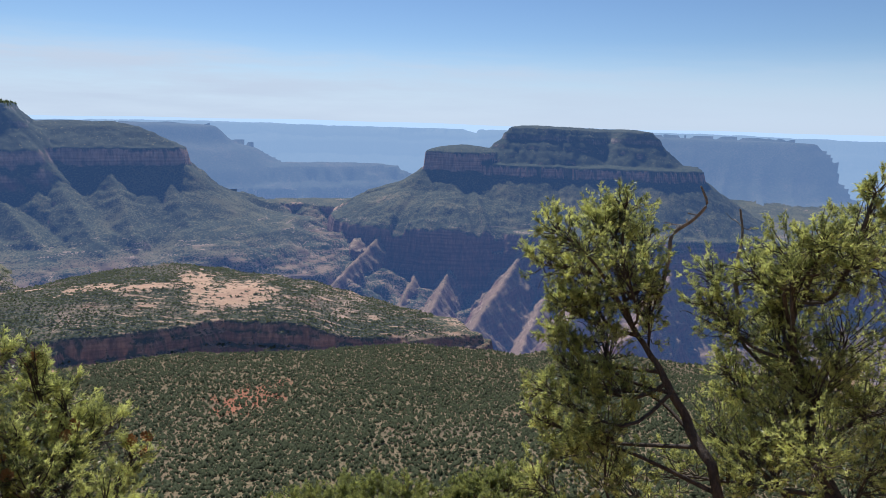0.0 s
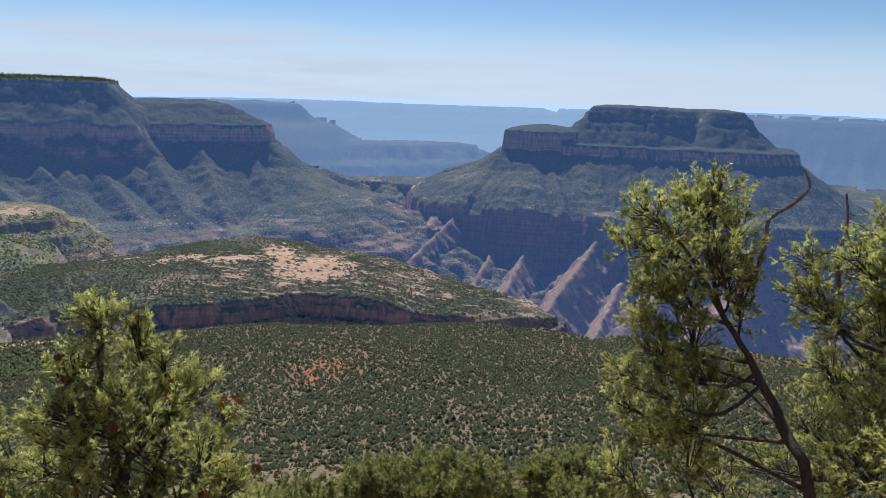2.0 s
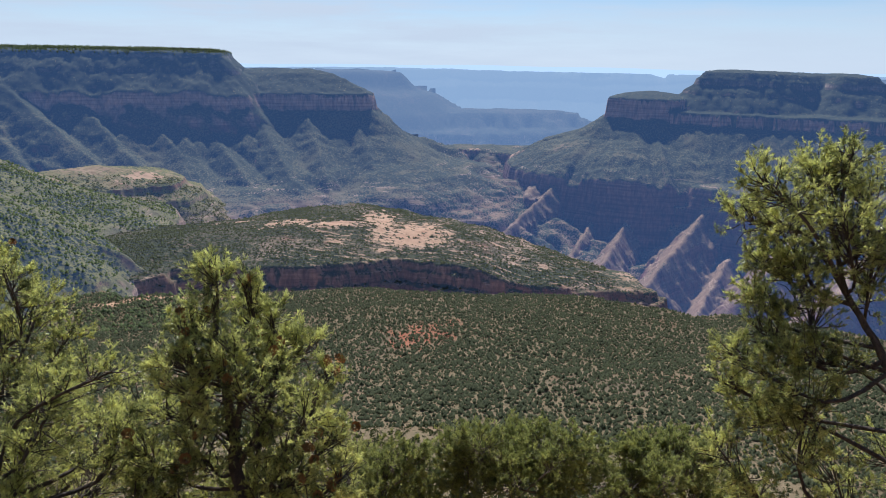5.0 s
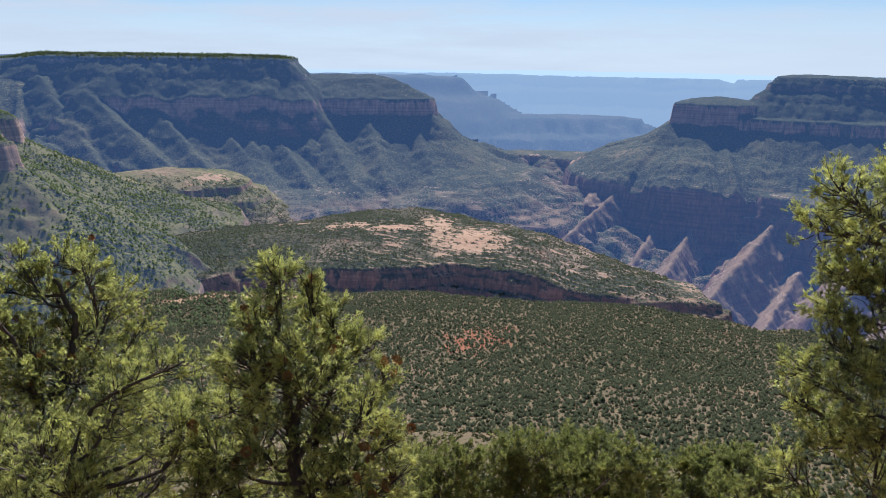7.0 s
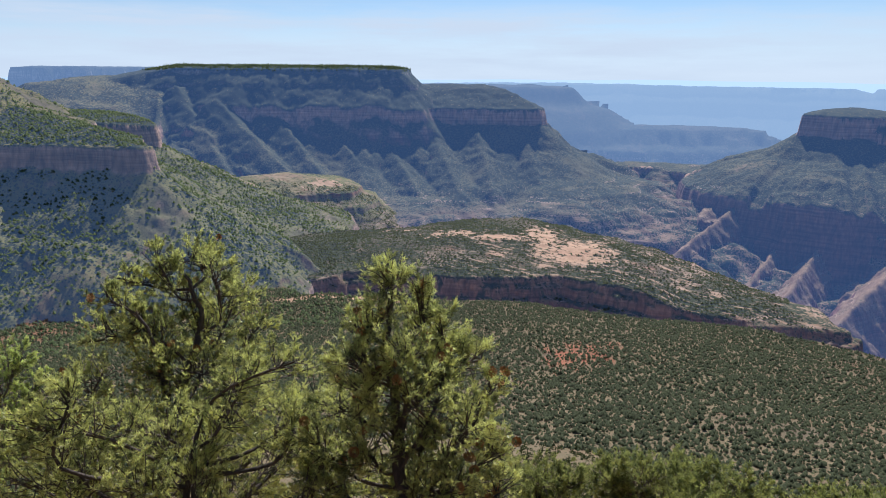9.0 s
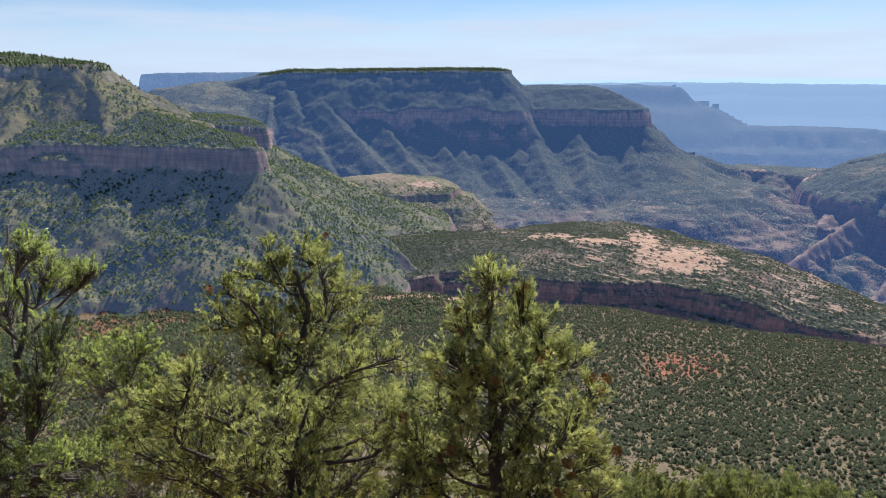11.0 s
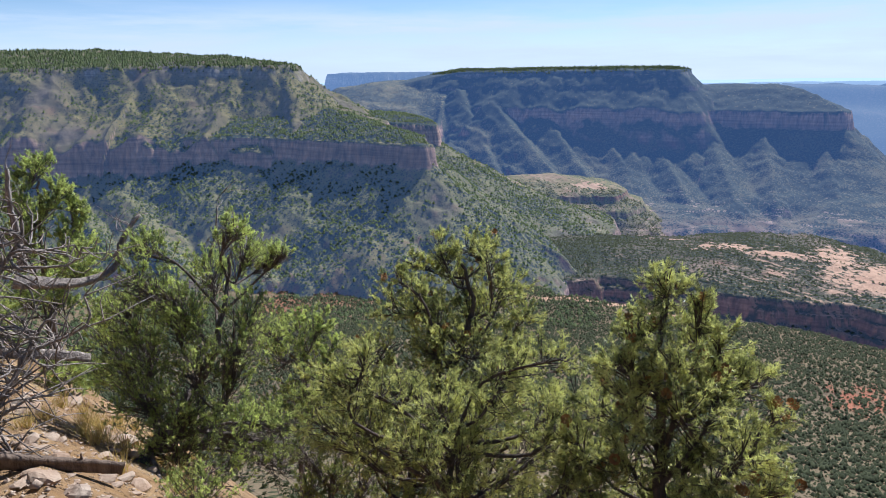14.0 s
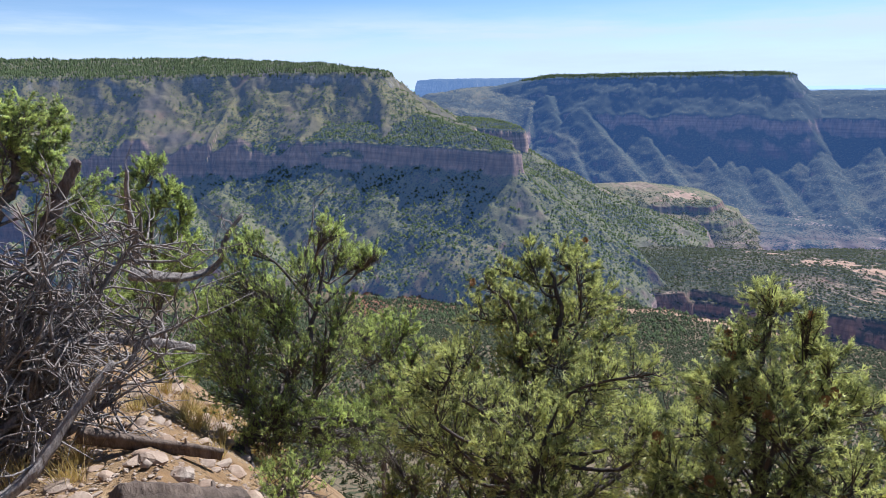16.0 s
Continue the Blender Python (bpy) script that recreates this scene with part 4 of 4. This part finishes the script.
pine_b = tree("pinyon_pine", "broad bushy pinyon pine with bare snags above its crown", S0, 5.6, [(-35.2, -29.5), (-32.0, -24.1), (-31.1, -20.1), (-29.4, -16.2), (-29.2, -11.8)], [(-23.1, -12.2, 0.22), (-22.5, -14.5, 0.19), (-26.0, -11.4, 0.22), (-28.6, -9.7, 0.29), (-30.7, -8.6, 0.24), (-28.2, -12.9, 0.29), (-30.9, -12.5, 0.34), (-33.1, -7.1, 0.24), (-33.5, -4.6, 0.14), (-33.8, -9.9, 0.29), (-25.2, -16.0, 0.29), (-29.4, -16.2, 0.34), (-33.1, -15.5, 0.38), (-27.8, -20.0, 0.34), (-31.8, -20.0, 0.38), (-35.2, -20.0, 0.34), (-25.2, -19.6, 0.24), (-24.0, -24.2, 0.29), (-28.4, -24.5, 0.38), (-32.5, -24.8, 0.38), (-35.9, -24.2, 0.34), (-22.1, -28.0, 0.29), (-36.7, -10.7, 0.38), (-38.5, -18.3, 0.43)], BARK, PINYON, 2, 0.06, fill=1.6, deep=0.7, group="pines at the overlook")
snag("snag", "", S0, 5.6, [(-25.4, -14.2), (-24.8, -12.0), (-25.0, -8.8), (-24.6, -6.6)], 0.018, 0.006, 32, 6, parent=pine_b, twig=0.15)
tree("pinyon_pine", "sunlit pinyon pine top with pine cones on the steep slope", S7, 4.3, [(33.8, -39.1), (34.4, -32.3), (34.5, -27.8), (35.3, -23.0), (35.1, -19.3)], [(35.0, -17.9, 0.17), (32.3, -18.5, 0.13), (37.7, -22.3, 0.15), (36.1, -20.4, 0.18), (32.7, -21.3, 0.18), (30.2, -22.0, 0.15), (33.9, -24.1, 0.22), (29.8, -25.3, 0.22), (26.6, -24.5, 0.17), (25.6, -26.9, 0.13), (38.9, -24.5, 0.15), (37.6, -27.0, 0.22), (33.1, -27.9, 0.26), (27.8, -30.1, 0.22), (25.1, -32.0, 0.15), (32.2, -32.0, 0.26), (37.5, -31.5, 0.26), (28.0, -34.6, 0.22), (34.6, -34.9, 0.22), (24.6, -35.1, 0.15), (40.2, -28.0, 0.17), (41.9, -30.8, 0.18), (41.3, -33.9, 0.18)], BARK, PINYON, 3, 0.05, cones=3, group="pines at the overlook")
tree("pinyon_pine", "full pinyon pine with brown cones at its branch tips", S12, 6.3, [(56.9, -35.9), (54.4, -29.9), (51.4, -23.5), (50.2, -19.9), (51.2, -16.2)], [(50.7, -14.8, 0.22), (53.2, -14.7, 0.16), (55.7, -16.1, 0.15), (57.3, -17.4, 0.14), (48.7, -16.3, 0.22), (47.1, -18.3, 0.24), (51.2, -17.7, 0.24), (55.4, -19.5, 0.22), (57.5, -20.3, 0.22), (53.4, -20.5, 0.27), (49.8, -20.7, 0.27), (45.6, -21.2, 0.22), (58.2, -23.1, 0.27), (54.1, -23.9, 0.32), (49.9, -24.5, 0.32), (45.6, -24.6, 0.27), (61.4, -25.6, 0.27), (57.4, -26.9, 0.32), (52.1, -27.7, 0.32), (46.7, -28.4, 0.32), (42.4, -28.3, 0.27), (59.7, -30.3, 0.32), (54.4, -31.3, 0.32), (49.0, -32.0, 0.32), (44.0, -32.0, 0.27), (56.8, -34.2, 0.27), (51.3, -34.5, 0.32), (45.7, -34.7, 0.27), (63.2, -29.0, 0.22)], BARK, PINYON, 4, 0.06, cones=2, deep=0.5, group="pines at the overlook")
tree("juniper", "bright green juniper with forked grey trunk and dead twigs", S16, 7.0, [(79.9, -33.9), (76.2, -27.5), (73.9, -24.1), (72.2, -21.0), (70.4, -14.4)], [(70.1, -12.7, 0.21), (69.2, -14.4, 0.26), (67.3, -15.5, 0.22), (66.2, -14.8, 0.13), (72.3, -16.2, 0.30), (77.3, -13.4, 0.19), (78.0, -15.7, 0.30), (79.1, -17.9, 0.34), (76.2, -16.8, 0.30), (74.5, -19.4, 0.37), (80.3, -20.6, 0.34), (77.6, -21.8, 0.45), (73.8, -23.2, 0.37), (69.5, -19.8, 0.30), (70.7, -22.5, 0.30), (78.5, -25.4, 0.45), (75.1, -26.8, 0.37), (72.2, -28.9, 0.37), (68.6, -30.1, 0.34), (66.9, -29.3, 0.26), (76.5, -30.2, 0.45), (72.4, -32.0, 0.37), (67.6, -32.0, 0.30), (74.7, -33.5, 0.37)], JBARK, JUNIPER, 5, 0.06, needle=0.022, per=30, upward=0.8, bare=2.2, deep=0.6, fill=1.3)
tree("juniper", "thin grey-green juniper with sparse foliage", S16, 9.5, [(66.0, -32.5), (65.2, -26.7), (65.0, -22.9)], [(67.6, -21.3, 0.38), (65.0, -21.5, 0.33), (63.4, -20.5, 0.24), (67.2, -24.2, 0.47), (64.0, -23.9, 0.38), (65.2, -26.7, 0.38), (67.9, -27.4, 0.38), (62.4, -23.0, 0.19), (63.6, -26.7, 0.38)], JBARK, JUNIPER, 6, 0.05, needle=0.035, upward=0.5, bare=1.2, fill=0.9)
tree("juniper", "old juniper with twisted bare trunk and dark crown", S16, 9.0, [(95.2, -10.5), (93.1, -7.0), (92.4, -3.4)], [(91.9, -2.2, 0.31), (90.1, -2.5, 0.23), (92.9, -4.6, 0.31), (89.6, -4.0, 0.15), (91.3, -5.5, 0.23), (88.7, -8.3, 0.35), (88.2, -10.5, 0.31), (90.4, -9.8, 0.31), (94.0, -2.9, 0.39), (95.1, -5.6, 0.39)], JBARK, JUNIPER, 7, 0.12, needle=0.035, upward=0.5, bare=0.6)
tree("juniper", "dark juniper boughs behind the dead wood", S16, 10.0, [(84.7, -22.6), (84.8, -19.9), (84.8, -16.3)], [(81.9, -14.4, 0.34), (81.0, -17.7, 0.34), (83.4, -15.6, 0.30), (85.6, -16.2, 0.34), (87.5, -14.1, 0.34), (88.7, -17.5, 0.34), (84.2, -21.8, 0.30), (82.0, -22.6, 0.26)], JBARK, JUNIPER, 12, 0.05, needle=0.04, upward=0.5, deep=0.6)
tree("juniper", "slim juniper standing beside a bare snag", S16, 12.0, [(84.4, -14.5), (84.2, -10.9), (83.8, -7.4)], [(83.8, -6.5, 0.29), (85.1, -8.2, 0.31), (82.6, -8.6, 0.29), (81.9, -9.8, 0.23), (84.5, -10.4, 0.36), (82.5, -11.5, 0.26), (81.8, -13.0, 0.31), (85.6, -12.1, 0.31)], JBARK, JUNIPER, 8, 0.06, needle=0.04, upward=0.6)
tree("pinyon_pine", "low spreading pinyon pine between taller pines on the slope", S9, 4.7, [(54.1, -37.8), (53.5, -33.4), (52.6, -30.2)], [(43.2, -24.3, 0.18), (41.3, -27.2, 0.24), (43.6, -29.7, 0.24), (45.8, -32.1, 0.24), (41.7, -33.5, 0.24), (39.4, -31.0, 0.20), (48.4, -26.5, 0.24), (50.6, -29.7, 0.24), (54.5, -29.9, 0.24), (58.6, -27.3, 0.24), (61.6, -24.9, 0.20), (64.2, -26.0, 0.24), (61.6, -29.9, 0.24), (57.5, -31.8, 0.24), (53.0, -33.1, 0.24), (64.8, -29.8, 0.24), (34.0, -34.8, 0.24), (28.4, -34.9, 0.24), (25.1, -33.0, 0.18), (23.9, -35.1, 0.20)], BARK, PINYON, 10, 0.04, deep=0.5, group="pines at the overlook")
tree("dry_shrub", "half-dead grey brown shrub with sparse leaves", S16, 7.0, [(63.4, -37.0), (63.3, -34.4), (62.7, -32.3)], [(65.4, -31.2, 0.24), (62.7, -33.1, 0.24), (61.5, -30.5, 0.24), (64.9, -33.9, 0.24), (59.4, -33.6, 0.30)], JBARK, SHRUB, 11, 0.03, needle=0.03, bare=2.0, fill=0.7)
tree("mountain_shrub", "olive green shrub thicket with many thin stems on the slope", S3, 9.0, [(7.1, -39.3), (7.8, -36.0), (8.5, -33.9)], [(14.1, -33.5, 0.31), (11.3, -33.0, 0.35), (8.0, -32.5, 0.35), (5.2, -32.4, 0.35), (2.5, -32.6, 0.31), (0.3, -32.8, 0.27), (12.4, -35.7, 0.39), (8.4, -35.2, 0.39), (3.9, -34.9, 0.39), (-0.5, -34.9, 0.31), (-3.7, -34.1, 0.31)], JBARK, SHRUB, 9, 0.03, needle=0.045, upward=0.6, bare=0.8, deep=0.9, fill=2.0)
tree("mountain_shrub", "low olive shrub with fine upright stems on the steep slope", S3, 9.0, [(22.0, -39.5), (21.5, -37.2), (21.6, -35.4)], [(25.0, -35.2, 0.30), (22.6, -34.5, 0.33), (20.2, -34.3, 0.33), (17.8, -34.4, 0.30), (24.0, -37.0, 0.36), (20.4, -36.8, 0.36), (16.9, -36.6, 0.33)], JBARK, SHRUB, 13, 0.025, needle=0.04, upward=0.7, bare=0.8, deep=0.8, fill=1.8)
tree("mountain_shrub", "dark green shrub thicket beside the leaning pine", S3, 10.0, [(-6.0, -37.5), (-6.2, -34.8), (-6.0, -32.8)], [(-3.2, -32.0, 0.30), (-5.4, -31.2, 0.33), (-7.6, -31.0, 0.36), (-9.6, -31.6, 0.33), (-4.0, -34.2, 0.36), (-7.0, -33.6, 0.40), (-10.0, -34.0, 0.36), (-12.5, -33.0, 0.36)], JBARK, SHRUB, 14, 0.03, needle=0.04, upward=0.7, bare=0.8, deep=0.8, fill=1.8)
snag("dead_stump", "splintered weathered dead juniper trunk standing on the slope", S16, 7.0, [(92.7, -12.9), (91.4, -10.1), (90.1, -7.7), (88.7, -5.5)], 0.085, 0.035, 41, 5, wood=DARK_WOOD)
snag("dead_snag", "bare grey upright dead trunk", S16, 8.0, [(85.6, -13.9), (85.5, -11.7), (85.7, -9.0), (85.5, -6.4)], 0.05, 0.015, 42, 6)
snag("dead_limb", "long bare curved dead limb", S16, 7.0, [(86.3, -14.5), (83.8, -15.1), (81.6, -15.3), (79.5, -14.6), (78.6, -12.4), (77.1, -10.6)], 0.06, 0.012, 43, 7)
snag("dead_limb", "thick split dead limb reaching out from the tangle", S16, 6.0, [(94.3, -18.1), (90.1, -18.9), (86.1, -19.9), (82.0, -21.1)], 0.05, 0.03, 44, 6)


def log(label, ends, r0, r1, seed, wood):
    """A fallen trunk lying on the slope between two places given by bearing and distance."""
    rs = np.random.RandomState(seed)
    pts = []
    for f in np.linspace(0, 1, 5):
        x, y = (polar(*ends[0])[i] * (1 - f) + polar(*ends[1])[i] * f for i in (0, 1))
        pts.append((x, y, ground_at(x, y)))
    pts = np.array(pts)
    pts[:, 2] = np.linspace(pts[0, 2], pts[-1, 2], 5) + max(0, (pts[:, 2] - np.linspace(pts[0, 2], pts[-1, 2], 5)).max()) + r0 * 0.5 + rs.normal(0, r0 * 0.2, 5)
    line = smooth_line(pts, 24)
    w = Wood()
    w.tube(line, r0, r1, 14, 0.8, rs)
    root = tagged(new("fallen_log", w.mesh("fallen_log", wood)), label, "log")
    for k in (8, 17):
        e = line[k] + rs.normal(0, 0.05, 3) + (0, 0, 0.04)
        b = Wood()
        b.tube(smooth_line([line[k], (line[k] + e) / 2, e], 6), r1 * 0.4, r1 * 0.15, 6, 0.4, rs)
        child("branch_stub", b.mesh("branch_stub", wood), root)
    return root


log("weathered fallen log lying on the stony slope", [(93, 4.6), (82.5, 4.5)], 0.05, 0.035, 45, DARK_WOOD)
log("dark weathered fallen trunk close by on the slope", [(91.5, 3.45), (81.5, 3.7)], 0.075, 0.06, 46, DARK_WOOD)
snag("dead_snag", "thin bare dead tip above the juniper", S16, 7.4, [(72.5, -15.2), (71.6, -12.9), (71.2, -10.5)], 0.018, 0.006, 47, 4)
snag("dead_snag", "thin bare forked dead branch above the juniper", S16, 7.4, [(79.4, -13.7), (78.1, -11.9), (78.2, -11.0)], 0.018, 0.006, 48, 4)
snag("leaning_dead_trunk", "pale leaning dead trunk with peeling grey wood", S16, 4.2, [(98.4, -29.0), (95.1, -27.4), (92.2, -24.5), (88.4, -21.0)], 0.034, 0.016, 49, 9)


def tangle(name, label, stand, seed, count):
    """The dead crown of a fallen juniper: grey limbs and a thicket of bare twigs."""
    rs = np.random.RandomState(seed)
    root = new(name)
    tagged(root, label, "dead wood")
    for k in range(11):
        w = Wood()
        b, e = rs.uniform(89, 101), rs.uniform(-24, -17)
        p0 = toward(stand, b + 4, e - 4, 5.2)
        p1 = toward(stand, rs.uniform(81.5, 96), rs.uniform(-24, -10), rs.uniform(4.6, 5.8))
        line = smooth_line([p0, (p0 + p1) / 2 + rs.normal(0, 0.15, 3), p1], 16)
        w.tube(line, rs.uniform(0.022, 0.055), 0.009, 7, 0.4, rs)
        for _ in range(count):
            q = line[rs.randint(3, 16)]
            way = rs.normal(size=3) + (0, 0, 0.15)
            way /= np.linalg.norm(way)
            L = rs.uniform(0.15, 0.55)
            e1 = q + way * L
            t1 = smooth_line([q, (q + e1) / 2 + rs.normal(0, L * 0.15, 3), e1], 7)
            w.tube(t1, 0.012, 0.005, 4)
            for _ in range(5):
                s = t1[rs.randint(2, 7)]
                e2 = s + way * L * 0.3 + rs.normal(0, L * 0.28, 3)
                w.tube(smooth_line([s, (s + e2) / 2 + rs.normal(0, L * 0.08, 3), e2], 5), 0.0065, 0.003, 3)
        child("dead_branch", w.mesh("dead_branch", DEAD), root)
    return root


tangle("dead_juniper", "tangled grey branches of a dead juniper beside the slope", S16, 50, 42)


# ---- stones and dry grass ----
def stone_material():
    m, n, l = shader("pale_limestone")
    geo = n.new("ShaderNodeNewGeometry")
    a, b = noise_at(n, l, geo.outputs["Position"], 5, 5), noise_at(n, l, geo.outputs["Position"], 40, 4)
    info = n.new("ShaderNodeObjectInfo")
    col = mix(n, l, remap(n, l, a, 0.35, 0.65), (0.27, 0.19, 0.13), (0.46, 0.36, 0.26))
    col = mix(n, l, math_node(n, l, "MULTIPLY", info.outputs["Random"], 0.5), col, (0.33, 0.20, 0.11))
    finish(n, l, surface(n, l, col, 0.92, b, 0.5, 0.02, 0.15))
    return m


STONE = stone_material()


def stone_mesh(seed):
    rs = np.random.RandomState(seed)
    bm = bmesh.new()
    bmesh.ops.create_icosphere(bm, subdivisions=2, radius=1.0)
    planes = [Vector(rs.normal(size=3)).normalized() for _ in range(7)]
    for v in bm.verts:
        for p in planes:
            h = v.co.dot(p)
            if h > 0.62:
                v.co -= p * (h - 0.62) * 0.9
        v.co *= 1 + rs.uniform(-0.05, 0.05)
        v.co.z *= 0.62
    me = bpy.data.meshes.new("stone")
    bm.to_mesh(me)
    bm.free()
    me.materials.append(STONE)
    return me


rs = np.random.RandomState(60)
stones = [stone_mesh(70 + i) for i in range(5)]
for i in range(295):
    b, r = rs.uniform(76, 102), rs.uniform(1.9, 3.2) ** 2
    x, y = polar(b, r)
    s = min(0.025 + 0.012 * r, 0.02 * rs.lognormal(0, 0.75) * (1 + r * 0.05))
    ob = new("stone", stones[i % 5])
    ob.matrix_world = Matrix.Translation((x, y, ground_at(x, y) + s * 0.12)) @ pose(0, 0, 0, rs.uniform(-14, 14), rs.uniform(-14, 14), rs.uniform(0, 360)) @ Matrix.Diagonal((s * rs.uniform(1.25, 1.8), s, s, 1))
    tagged(ob, "pale angular limestone block lying on the dirt slope" if s > 0.1 else "small pale limestone chip on the dirt slope", "stone", "stones on the slope")

g = np.random.RandomState(61)
v8, f8 = octa()
n = 5200
b, r = np.radians(g.uniform(75, 103, n)), g.uniform(1.75, 3.3, n) ** 2
x, y = -np.sin(b) * r, np.cos(b) * r
size = np.clip(g.lognormal(-4.55, 0.6, n), 0.004, 0.045)[:, None, None]
chips = v8[None] * size * g.uniform(0.5, 1.35, (n, 6, 3)) * (1, 1, 0.7) + np.stack([x, y, hillside(x, y)], -1)[:, None] + (0, 0, 0.002)
tagged(new("gravel", raw_mesh("gravel", chips.reshape(-1, 3), (f8[None] + (np.arange(n) * 6)[:, None, None]).reshape(-1, 3), STONE)), "loose pale limestone gravel strewn on the dirt slope", "gravel", kind="stuff")

STRAW = leaf_material("dry_grass", (0.34, 0.23, 0.08), (0.55, 0.42, 0.18), 0.3)
for i in range(75):
    b, r = rs.uniform(76, 103), rs.uniform(4.2, 11)
    x, y = polar(b, r)
    n = 90
    base = np.array([x, y, ground_at(x, y)]) + np.concatenate([rs.normal(0, 0.035, (n, 2)), np.zeros((n, 1))], 1)
    lean = np.concatenate([rs.normal(0, 0.35, (n, 2)), np.ones((n, 1))], 1)
    tip = base + lean * rs.uniform(0.10, 0.26, (n, 1))
    side = np.cross(lean, rs.normal(size=(n, 3)))
    side /= np.linalg.norm(side, axis=1)[:, None]
    v = np.stack([base - side * 0.003, base + side * 0.003, tip], 1).reshape(-1, 3)
    tagged(new("grass_tuft", raw_mesh("grass_tuft", v, np.arange(3 * n).reshape(-1, 3), STRAW)), "dry yellow bunch grass tuft on the stony slope", "grass", "dry grass tufts")
